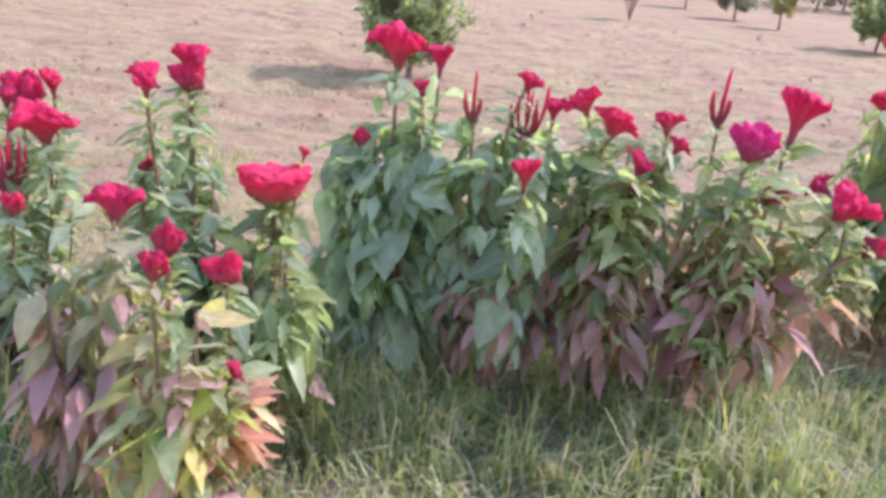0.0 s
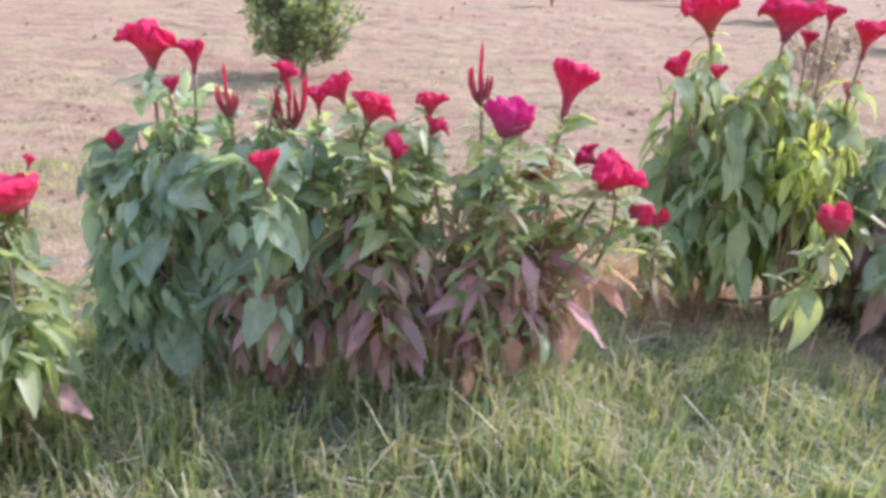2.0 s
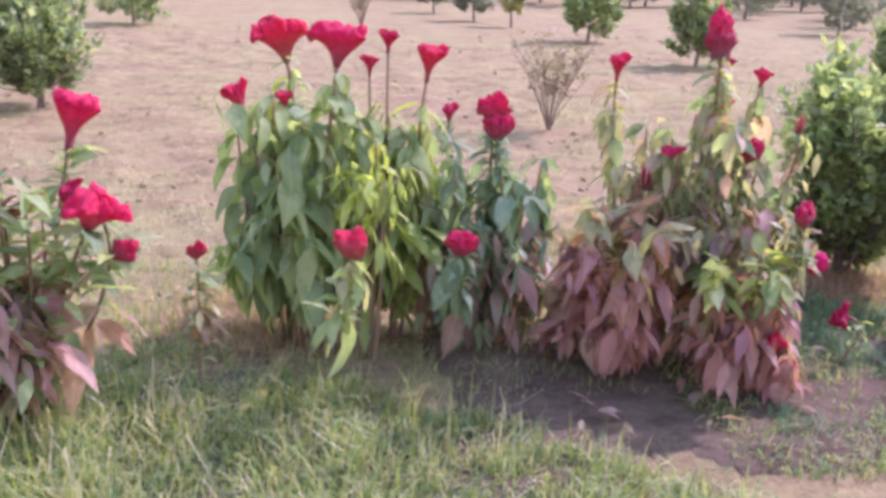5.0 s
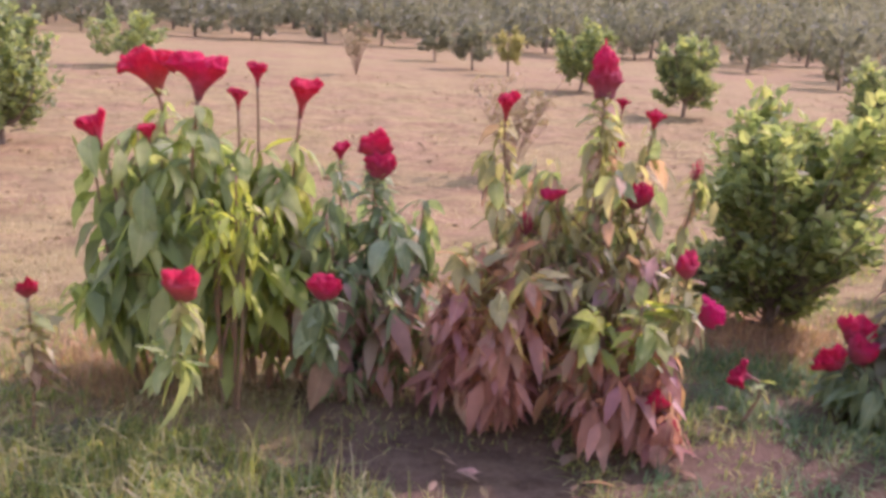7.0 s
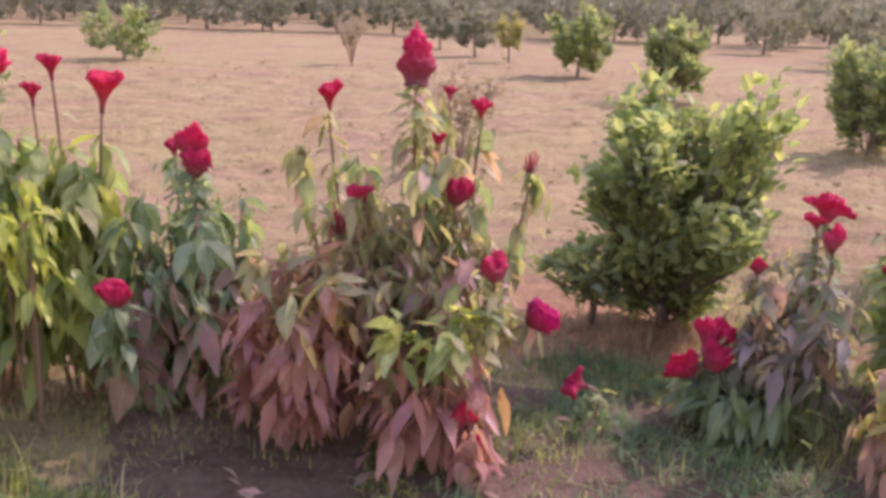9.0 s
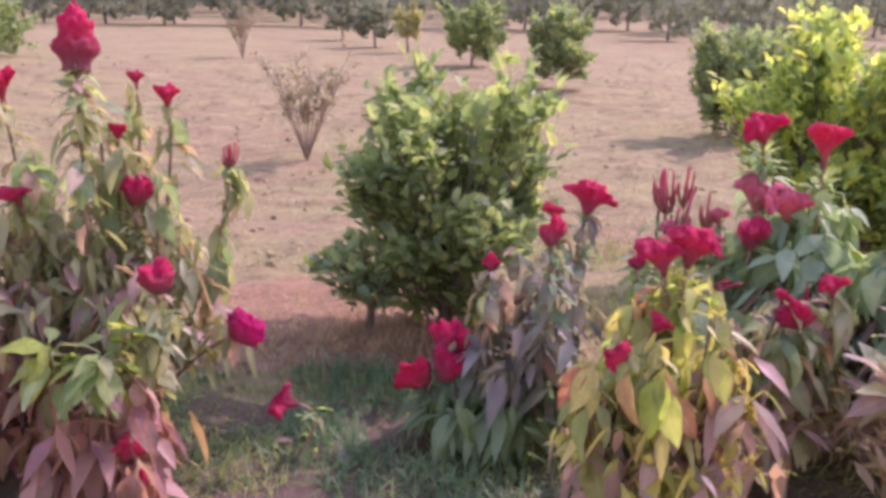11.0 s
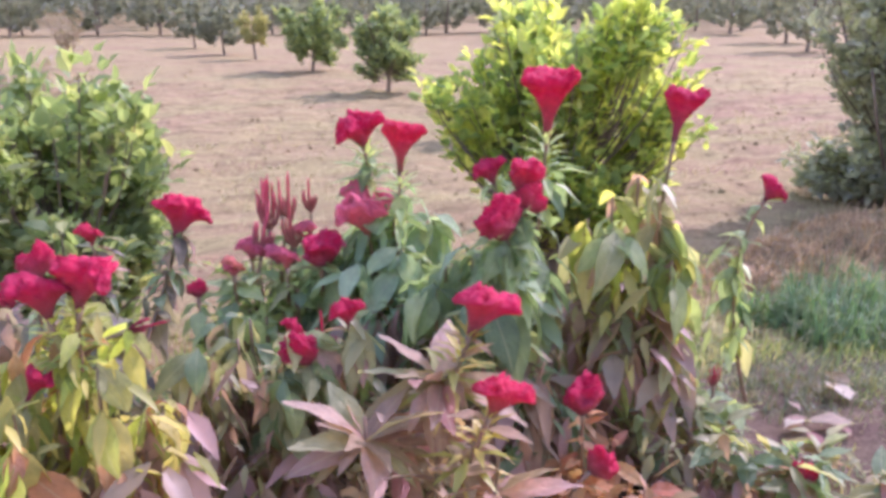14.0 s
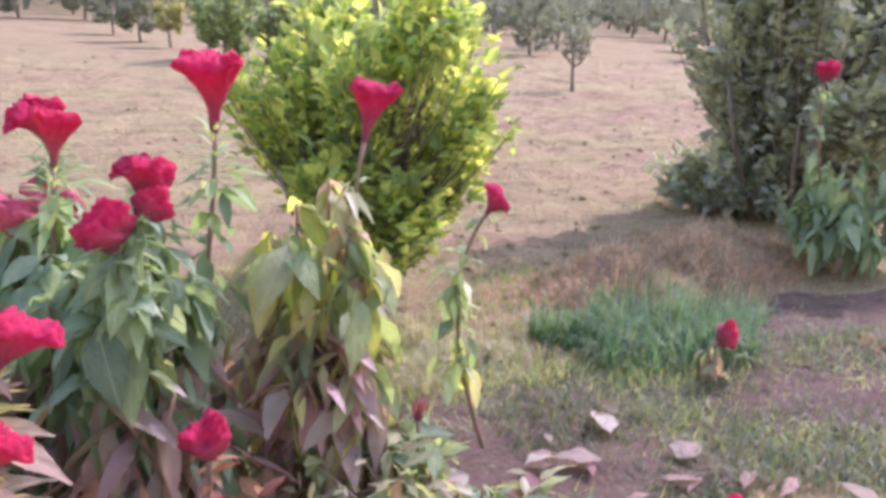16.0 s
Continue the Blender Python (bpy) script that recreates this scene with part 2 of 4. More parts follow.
# bed soil colour, darkened to hold shade as well as the dug earth
BED_SHADE_SOIL = soil_material("shade_dark_red_brown_soil", (0.085, 0.055, 0.042), (0.14, 0.092, 0.070), (0.19, 0.13, 0.10), (0.16, 0.125, 0.078))


RED_SOIL = soil_material("bare_red_soil", (0.20, 0.105, 0.062), (0.31, 0.175, 0.10), (0.37, 0.225, 0.135), (0.32, 0.21, 0.12))
TURF = soil_material("dark_brown_turf_soil", (0.085, 0.08, 0.055), (0.14, 0.13, 0.08), (0.20, 0.17, 0.11), (0.18, 0.19, 0.10))


# ---- mesh helpers ----
def mesh_object(name, verts, faces, material, parent=None, smooth=True):
    me = bpy.data.meshes.new(name)
    me.from_pydata(verts, [], faces)
    me.materials.append(material)
    if smooth:
        me.polygons.foreach_set("use_smooth", [True] * len(me.polygons))
    me.update()
    ob = new(name, me)
    ob.parent = parent
    return ob


def shared(name, me, parent, m):
    ob = new(name, me)
    ob.parent = parent
    ob.matrix_basis = m
    return ob


def tube(verts, faces, points, radii, sides=6):
    """A tapering stem along points."""
    start = len(verts)
    for i, (p, r) in enumerate(zip(points, radii)):
        a, b = points[max(i - 1, 0)], points[min(i + 1, len(points) - 1)]
        q = (b - a).to_track_quat("Z", "X")
        for k in range(sides):
            s = 2 * math.pi * k / sides
            verts.append(p + q @ Vector((r * math.cos(s), r * math.sin(s), 0)))
    for i in range(len(points) - 1):
        for k in range(sides):
            u, v = start + i * sides, start + (i + 1) * sides
            faces.append((u + k, u + (k + 1) % sides, v + (k + 1) % sides, v + k))
    faces.append(tuple(start + (len(points) - 1) * sides + k for k in range(sides)))


def bend(a, b, c, steps=7):
    """A curve from a to c that leans by b."""
    return [a * (1 - s) ** 2 + b * 2 * s * (1 - s) + c * s * s for s in (i / steps for i in range(steps + 1))]


# ---- ground ----
def spread(lo, hi, step, reach):
    inner = list(np.arange(lo, hi + step / 2, step))
    out, d = [], step
    x = hi
    while x < reach:
        d *= 1.35
        x += d
        out.append(x)
    return [lo - (v - hi) for v in reversed(out)] + inner + out


def relief(x, y):
    """Height of the rough soil."""
    if not (-6 < x < 14 and -3 < y < 16):
        return 0.0
    return 0.03 * noise.noise((x * 1.3, y * 2.2, 0.3)) + (0.012 + 0.030 * min(1, max(0, y - 3.2))) * noise.noise((x * 3.0, y * 4.4, 4.0)) + 0.026 * min(1, max(0, y - 3.0)) * noise.noise((x * 5.5, y * 6.5, 7.0))


def make_ground():
    xs, ys = spread(-4, 12, 0.09, 1500), spread(-1.5, 13, 0.09, 1500)
    verts = []
    for y in ys:
        for x in xs:
            z = relief(x, y)
            verts.append((x, y, z))
    w = len(xs)
    faces = [(j * w + i, j * w + i + 1, (j + 1) * w + i + 1, (j + 1) * w + i) for j in range(len(ys) - 1) for i in range(w - 1)]
    ob = mesh_object("ground", verts, faces, SOIL)
    tagged(ob, "dry pinkish tan sandy field soil, roughly tilled", "ground", kind="structure")


make_ground()


def soil_sheet(name, x0, y0, columns, rows, lift, inside, material, label):
    """Darker soil laid over the field soil with a ragged edge."""
    step, verts, faces, index = 0.045, [], [], {}
    for j in range(rows):
        for i in range(columns):
            x, y = x0 + step * i, y0 + step * j
            depth = inside(x, y) + 0.16 * noise.noise((x * 2.5, y * 2.5, 20)) + 0.07 * noise.noise((x * 8, y * 8, 21))
            if depth > 0:
                index[i, j] = len(verts)
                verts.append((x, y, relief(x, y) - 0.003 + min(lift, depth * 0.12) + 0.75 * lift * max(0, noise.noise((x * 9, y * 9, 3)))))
    for i, j in index:
        ring = [(i, j), (i + 1, j), (i + 1, j + 1), (i, j + 1)]
        if all(k in index for k in ring):
            faces.append(tuple(index[k] for k in ring))
    tagged(mesh_object(name, verts, faces, material), label, "soil", kind="structure")


# the sheet runs on right past the bed in place of tree shade
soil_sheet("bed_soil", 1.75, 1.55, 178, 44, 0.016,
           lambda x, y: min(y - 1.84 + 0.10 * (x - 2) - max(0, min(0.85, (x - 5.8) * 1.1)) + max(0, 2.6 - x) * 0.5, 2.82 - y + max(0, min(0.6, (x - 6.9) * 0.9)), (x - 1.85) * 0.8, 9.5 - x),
           BED_SHADE_SOIL, "dark reddish brown dug soil of the flower bed, stretched right to stand for tree shade")
soil_sheet("red_soil", 2.6, 2.85, 40, 30, 0.010,
           lambda x, y: 0.5 - 0.5 * math.hypot((x - 3.38) / 0.75, (y - 3.46) / 0.52),
           RED_SOIL, "bare orange-red soil behind the flower bed")
soil_sheet("turf_soil", -3.0, 0.3, 125, 54, 0.008,
           lambda x, y: min(y - 0.75, 2.45 - max(0, x - 1.35) * 0.8 - y, x + 2.6, 2.45 - x),
           TURF, "dark brown soil under the meadow grass")


def scatter_clods():
    verts, faces = [], []
    r = random.Random(21)
    for i in range(6500):
        y = 2.6 + 14 * r.random() ** 1.7
        x = r.uniform(-4, 11) if y < 8 else r.uniform(-6, 16)
        s = r.choice((0.005, 0.007, 0.009, 0.012, 0.018, 0.025)) * r.uniform(0.7, 1.3)
        b, zg = len(verts), relief(x, y)
        for k in range(5):
            a = 2 * math.pi * (k + r.random() * 0.5) / 5
            verts.append((x + s * math.cos(a) * r.uniform(0.8, 1.3), y + s * math.sin(a) * r.uniform(0.7, 1.1), zg - 0.012))
        for k in range(5):
            a = 2 * math.pi * (k + r.random() * 0.5) / 5
            verts.append((x + 0.7 * s * math.cos(a), y + 0.7 * s * math.sin(a), zg + s * r.uniform(0.25, 0.55)))
        verts.append((x, y, zg + s * r.uniform(0.5, 0.75)))
        for k in range(5):
            n = (k + 1) % 5
            faces += [(b + k, b + n, b + 5 + n, b + 5 + k), (b + 5 + k, b + 5 + n, b + 10)]
    tagged(mesh_object("soil_clods", verts, faces, SOIL), "scattered crumbly clods of dry tan soil", "soil", kind="stuff")


scatter_clods()


# ---- grass ----
def blades(name, count, place, height, width, material, label, seed, lean=0.8, curl=0.6):
    """A stand of bent blades. place(r) gives x, y and a height factor, or None."""
    r = random.Random(seed)
    verts, faces = [], []
    made = 0
    while made < count:
        spot = place(r)
        made += 1
        if spot is None:
            continue
        x, y, k = spot[:3]
        ground_z = spot[3] if len(spot) > 3 else relief(x, y)
        h = height * k * r.uniform(0.45, 1.25)
        a, w = r.uniform(0, 2 * math.pi), width * r.uniform(0.6, 1.3)
        if r.random() < 0.45:
            a = 6.28 * noise.noise((x * 5, y * 5, seed)) + r.gauss(0, 0.5)
        dx, dy = math.cos(a), math.sin(a)
        l0, c = lean * r.random() ** 1.5, curl * r.random()
        b = len(verts)
        px, py, pz, tilt = x, y, ground_z - 0.01, l0 * 0.4
        for i in range(4):
            ww = w * (1 - i / 3.0) * 0.5
            if i < 3:
                verts += [(px - dy * ww, py + dx * ww, pz), (px + dy * ww, py - dx * ww, pz)]
            else:
                verts.append((px, py, pz))
            px, py, pz = px + dx * math.sin(tilt) * h / 3, py + dy * math.sin(tilt) * h / 3, pz + math.cos(tilt) * h / 3
            tilt += l0 * 0.5 + c * 0.9
        faces += [(b, b + 1, b + 3, b + 2), (b + 2, b + 3, b + 5, b + 4), (b + 4, b + 5, b + 6)]
    return tagged(mesh_object(name, verts, faces, material, smooth=False), label, "grass", kind="stuff")


def front_grass(r):
    x, y = r.uniform(-3.2, 3.0), r.uniform(0.3, 2.8)
    n = noise.noise((x * 2.2, y * 2.2, 1.0))
    edge = 2.62 + 0.14 * noise.noise((x * 3, 0, 5)) - max(0, x - 1.35) * 0.8
    side = abs(x) - 2.7 + 0.3 * noise.noise((x * 2, y * 4, 8))
    if y > edge or n + 0.7 * noise.noise((x * 9, y * 9, 6)) < -0.5 or side > 0 or y < 0.7 + 0.3 * noise.noise((x * 2, 3, 3)):
        return None
    return x, y, max(0.25, 0.78 + 0.5 * n + 0.65 * noise.noise((x * 8, y * 8, 2))) * (0.6 if y > 2.35 else 1.7 if y > 1.5 and x < 1.2 else 1)


def verge(r):
    x, y = r.uniform(-2.6, 7.0), r.uniform(2.2, 4.3)
    if 2.8 < x < 3.9 and 3.0 < y < 3.9 and r.random() < 0.8:
        return None
    n = noise.noise((x * 1.6, y * 1.6, 9.0))
    if n < 0.0 - 0.35 * (y < 3.5):
        return None
    return x, y, 0.6 + 0.6 * n


def right_scrub(r):
    x, y = r.uniform(2.7, 8.2), r.uniform(1.7, 2.9)
    n = noise.noise((x * 2.4, y * 2.4, 14.0))
    return (x, y, 0.7 + 0.7 * n) if n + 0.5 * noise.noise((x * 9, y * 9, 15.0)) > -0.05 else None


def green_patch(r):
    a, d = r.uniform(0, 2 * math.pi), math.sqrt(r.random()) * 1.35
    x, y = 6.74 + 0.47 * d * math.cos(a), 3.0 + 0.36 * d * math.sin(a)
    n = noise.noise((x * 5, y * 5, 1))
    if d > 0.85 + 0.6 * n or n < -0.45:
        return None
    return x, y, (1.15 - 0.55 * d) * (1 + 0.6 * n)


def dry_field(r):
    x, y = r.uniform(-5, 12), 3.2 + 9 * r.random() ** 1.4
    n = noise.noise((x * 0.8, y * 1.7, 30.0))
    return (x, y, 0.7 + 0.5 * n) if n > 0.08 else None


def pale_verge(r):
    x, y = r.uniform(-4, 11), 2.5 + 6.5 * r.random() ** 1.5
    if 2.8 < x < 3.9 and 3.0 < y < 3.9 and r.random() < 0.8:
        return None
    n = noise.noise((x * 0.9, y * 2.0, 40.0)) + 0.5 * noise.noise((x * 3, y * 5, 41.0))
    return (x, y, 0.8 + 0.6 * n) if n > -0.05 + 0.035 * (y - 3) else None


def green_weeds(r):
    x, y = r.uniform(2.9, 4.3), r.uniform(1.9, 3.0)
    n = noise.noise((x * 3, y * 3, 50.0))
    return (x, y, 0.8 + 0.7 * n) if n > -0.15 else None


def bare_corner(r):
    x, y = r.uniform(5.9, 8.8), r.uniform(1.9, 2.95)
    n = noise.noise((x * 3, y * 3, 60.0)) + 0.4 * noise.noise((x * 9, y * 9, 61.0))
    return (x, y, 0.8 + 0.6 * n) if n > -0.2 else None


def dry_tuft(r):
    x, y = r.gauss(1.28, 0.22), r.gauss(2.85, 0.16)
    return x, y, 0.9 + 0.5 * noise.noise((x * 5, y * 5, 2))


def dry_fringe(r):
    x, y = r.uniform(3.2, 4.6), r.gauss(3.15, 0.16)
    n = noise.noise((x * 3, y * 3, 12))
    return (x, y, 0.9 + 0.5 * n) if n > -0.1 else None


def yellow_scrub(r):
    x, y = r.gauss(5.86, 0.2), r.gauss(3.08, 0.17)
    n = noise.noise((x * 5, y * 5, 33))
    return (x, y, 0.9 + 0.6 * n) if n > -0.25 else None


blades("meadow_grass", 95000, front_grass, 0.185, 0.0068, GRASS, "tangled ankle-high green and straw-coloured meadow grass", 3, 2.0, 2.7)
blades("dry_grass_stalks", 9000, front_grass, 0.24, 0.0062, PALE, "bleached seed stalks standing in the grass", 4, 1.6, 3.0)
blades("verge_grass", 46000, verge, 0.09, 0.006, GRASS, "short patchy yellow-green grass behind the flower bed", 5)
blades("pale_verge_grass", 76000, pale_verge, 0.055, 0.0058, PALE, "thin bleached yellow grass on the sandy field", 25, 1.4)
blades("green_weeds", 7000, green_weeds, 0.11, 0.008, LUSH, "soft green weeds between the flower plants", 26, 1.5, 1.2)
blades("corner_weeds", 21000, bare_corner, 0.10, 0.006, DRAB, "sparse green weeds on the brown soil", 27, 1.5, 1.2)
blades("weedy_grass", 32000, right_scrub, 0.10, 0.007, GRASS, "sparse weedy grass between the flower plants", 6, 2.2, 2.0)
blades("green_grass_patch", 6000, green_patch, 0.22, 0.010, LUSH, "lush green grass clump beside the flower bed", 8, 1.2, 0.9)
blades("yellow_grass_tuft", 2400, yellow_scrub, 0.13, 0.007, PALE, "tuft of sunlit yellow grass behind the flower bed", 31, 1.3, 1.2)
blades("dry_grass_tuft", 2600, dry_tuft, 0.11, 0.006, HAY, "tuft of tan dry grass between the flower plants", 15, 1.2, 0.9)
blades("dry_grass_fringe", 4200, dry_fringe, 0.08, 0.006, HAY, "fringe of orange-brown dry grass behind the bed", 16, 1.3, 0.9)
blades("dry_field_grass", 26000, dry_field, 0.05, 0.006, STRAW, "thin dry straw scattered over the field", 9, 1.1)


def earth_bank(name, x0, y0, x1, y1, half_width, high, seed, label):
    """A low bank of earth and dead grass from one end to the other."""
    xs, ys = 40, 16
    along = Vector((x1 - x0, y1 - y0, 0))
    across = Vector((-along.y, along.x, 0)).normalized()

    def spot(u, v):
        p = Vector((x0, y0, 0)) + along * u + across * (v * half_width)
        h = max(0.0, 1 - (2 * u - 1) ** 4) ** 0.7 * max(0.0, 1 - v * v) ** 0.8
        lump = 1 + 0.7 * noise.noise((p.x * 4, p.y * 4, seed)) + 0.3 * noise.noise((p.x * 11, p.y * 11, seed))
        return p.x, p.y, -0.03 + h * high * lump
    verts = [spot(i / (xs - 1), j / (ys - 1) * 2 - 1) for j in range(ys) for i in range(xs)]
    faces = [(j * xs + i, j * xs + i + 1, (j + 1) * xs + i + 1, (j + 1) * xs + i) for j in range(ys - 1) for i in range(xs - 1)]
    bank = mesh_object(name, verts, faces, SOIL)
    tagged(bank, label, "straw heap", kind="stuff")

    def on_bank(r):
        x, y, z = spot(r.uniform(0.0, 1), r.uniform(-1, 1))
        return x, y, 0.9 + 0.6 * noise.noise((x * 6, y * 6, seed + 3)), max(z, 0.0)
    cover = blades("straw_cover", int(6500 * along.length * half_width), on_bank, 0.12, 0.007, HAY, "brown dead grass stalks", seed, 3.0, 1.6)
    cover.parent = bank
    del cover["category"]


earth_bank("straw_heap", 6.45, 3.25, 8.05, 4.15, 0.42, 0.13, 12, "low bank of reddish brown dead grass and earth")
earth_bank("straw_heap", 7.35, 2.62, 8.5, 2.85, 0.2, 0.07, 13, "low strip of reddish brown straw beside the green grass")


# ---- orchard trees ----
def crown_mesh(name, r, w, h, z0, count, leaf, shoots, material, parent, upright=0.3, twiggy=True, flare=0.0):
    """Many small folded leaves in clusters on twigs that fill an uneven crown."""
    tips, verts, faces, tv, tf = [], [], [], [], []
    tufts = []
    for i in range(17):
        a, up = 2.4 * i + r.random(), -0.82 + 1.66 * (i + 0.5) / 17
        out = math.sqrt(max(0.1, 1 - up * up)) * r.uniform(0.4, 0.84)
        tufts.append((Vector((math.cos(a) * out * w / 2, math.sin(a) * out * w / 2, z0 + h / 2 + up * r.uniform(0.78, 0.96) * h / 2)), r.uniform(0.2, 0.36)))
    for i in range(shoots):
        mid, k = tufts[i % 17]
        a, el = r.uniform(0, 2 * math.pi), math.asin(r.uniform(-1, 1))
        d = Vector((math.cos(a) * math.cos(el) * w / 2, math.sin(a) * math.cos(el) * w / 2, math.sin(el) * h / 2)) * k
        tip = mid + d * r.uniform(0.5, 1.12)
        if r.random() < 0.1:
            tip += Vector((tip.x * 0.12, tip.y * 0.12, h * 0.07 * r.random() * (1 + upright)))
        tip.z = max(tip.z, 0.03)
        k = 1 + flare * ((tip.z - z0) / h - 0.62)
        tips.append(Vector((tip.x * k, tip.y * k, tip.z)))
    for tip in tips:
        root = Vector((tip.x * 0.3, tip.y * 0.3, z0 + (tip.z - z0) * 0.45))
        pts = bend(root, Vector((tip.x * 0.8, tip.y * 0.8, (root.z + tip.z) / 2 - 0.03)), tip, 4)
        tube(tv, tf, pts, [0.007, 0.005, 0.004, 0.003, 0.002], 4)
        for k in range(count // shoots):
            s = r.uniform(0.35, 0.75) if r.random() < 0.25 else r.uniform(0.74, 1.05)
            p = root.lerp(tip, s) + Vector((r.gauss(0, 0.026), r.gauss(0, 0.026), r.gauss(0, 0.026)))
            p.z = max(p.z, 0.05)
            out = (tip - root).normalized()
            d = (out * 0.75 + Vector((r.uniform(-1, 1), r.uniform(-1, 1), r.uniform(-0.9, 0.7) + upright * 0.6))).normalized()
            side = d.cross(Vector((r.uniform(-0.7, 0.7), r.uniform(-0.7, 0.7), 1))).normalized()
            up = side.cross(d)
            ln = leaf * r.uniform(0.6, 1.25)
            wd = ln * r.uniform(0.24, 0.34)
            b = len(verts)
            near, far = p + d * ln * 0.3, p + d * ln * 0.68 - up * ln * 0.03
            verts += [p, near + side * wd + up * wd * 0.35, far + side * wd * 0.8 + up * wd * 0.3, p + d * ln - up * ln * 0.14,
                      far - side * wd * 0.8 + up * wd * 0.3, near - side * wd + up * wd * 0.35, near, far]
            faces += [(b, b + 6, b + 1), (b + 1, b + 6, b + 7, b + 2), (b + 2, b + 7, b + 3), (b, b + 5, b + 6), (b + 5, b + 4, b + 7, b + 6), (b + 4, b + 3, b + 7)]
    crown = mesh_object("crown", verts, faces, material, parent, smooth=False)
    if twiggy:
        tagged(mesh_object("twig", tv, tf, BARK, parent), kind="stuff")
    return crown


def orchard_tree(x, y, height, width, crown_from, palette, seed, label, count=1500, leaf=0.06, shoots=70, upright=0.3, category="tree", name="orchard_tree", limbs=0, flare=0.0):
    r = random.Random(seed)
    tree = new(name)
    tree.location = (x, y, 0)
    v, f = [], []
    top = Vector((r.uniform(-0.06, 0.06), r.uniform(-0.06, 0.06), crown_from + (height - crown_from) * 0.55))
    thick = 0.014 + 0.014 * height
    tube(v, f, bend(Vector((0, 0, -0.04)), Vector((r.uniform(-0.05, 0.05), 0, top.z * 0.5)), top, 8), [thick * (1.35 if i == 0 else 1 - 0.07 * i) for i in range(9)], 8)
    mesh_object("trunk", v, f, BARK, tree)
    for i in range(limbs):
        v, f = [], []
        a = 2.4 * i + r.random()
        z = crown_from + (height - crown_from) * r.uniform(0.0, 0.4)
        tip = Vector((math.cos(a) * width * 0.36, math.sin(a) * width * 0.36, z + (height - crown_from) * r.uniform(0.15, 0.5)))
        tube(v, f, bend(Vector((0, 0, z * 0.9)), Vector((tip.x * 0.6, tip.y * 0.6, z)), tip, 5), [thick * 0.5 * (1 - 0.14 * k) for k in range(6)], 5)
        mesh_object("limb", v, f, BARK, tree)
    crown_mesh("crown", r, width, height - crown_from, crown_from, count, leaf, shoots, CROWN[palette], tree, upright, limbs > 0, flare)
    return tagged(tree, label, category)


# the two leafy bushes and the big dark tree close behind the bed
orchard_tree(3.90, 3.29, 1.06, 0.86, 0.0, "young", 31, "young citrus bush with glossy green leaves growing beside the flower bed", 7200, 0.062, 260, 0.3, "bush", "citrus_bush", 6, 0.75)
orchard_tree(3.60, 3.32, 0.40, 0.38, 0.10, "citrus", 36, "low leafy citrus sprout beside the young bush", 520, 0.055, 40, 0.1, "bush", "citrus_sprout", 4)
orchard_tree(5.82, 3.80, 1.26, 1.04, 0.02, "bright", 32, "citrus bush with bright yellow-green shoots behind the cockscombs", 11500, 0.066, 380, 0.45, "bush", "citrus_bush", 7, 0.45)
orchard_tree(8.62, 4.60, 2.15, 1.85, -0.30, "dark", 33, "dense citrus tree reaching down to the ground, haze in its grey-green leaf colour", 24000, 0.072, 460, 0.1, limbs=8)
orchard_tree(7.20, 7.60, 1.10, 1.05, 0.05, "citrus", 34, "young citrus tree with dusty green leaves in the field", 5200, 0.068, 150, limbs=5)
orchard_tree(-0.82, 7.40, 1.25, 1.25, 0.04, "citrus", 35, "rounded young citrus tree standing behind the bed", 6000, 0.068, 170, limbs=5)
orchard_tree(6.62, 11.40, 1.18, 1.14, 0.08, "citrus", 37, "round-headed young citrus tree on a short trunk", 4600, 0.075, 130, limbs=5)
orchard_tree(6.05, 14.75, 1.18, 1.14, 0.08, "citrus", 38, "round-headed young citrus tree on a short trunk", 4000, 0.085, 120)
orchard_tree(5.30, 17.70, 1.00, 0.66, 0.24, "olive", 39, "slender yellow-green sapling in the orchard row", 900, 0.09, 40)
orchard_tree(4.75, 19.10, 1.15, 1.00, 0.10, "far", 40, "green orchard tree far across the field, leaf colour greyed for haze", 1600, 0.10, 60)
orchard_tree(4.15, 21.60, 1.10, 1.00, 0.10, "far", 41, "green orchard tree far across the field, leaf colour greyed for haze", 1600, 0.10, 60)
orchard_tree(-1.80, 15.90, 1.05, 1.45, 0.04, "citrus", 42, "low spreading orchard tree with yellowish leaves", 2000, 0.09, 80)
orchard_tree(12.70, 18.00, 1.55, 1.45, 0.08, "far", 43, "orchard tree far across the field, leaf colour grey-green for haze", 2000, 0.10, 70)
orchard_tree(10.40, 11.20, 1.05, 0.55, 0.35, "far", 45, "thin-crowned sapling on a bare stem", 350, 0.07, 30, limbs=4)


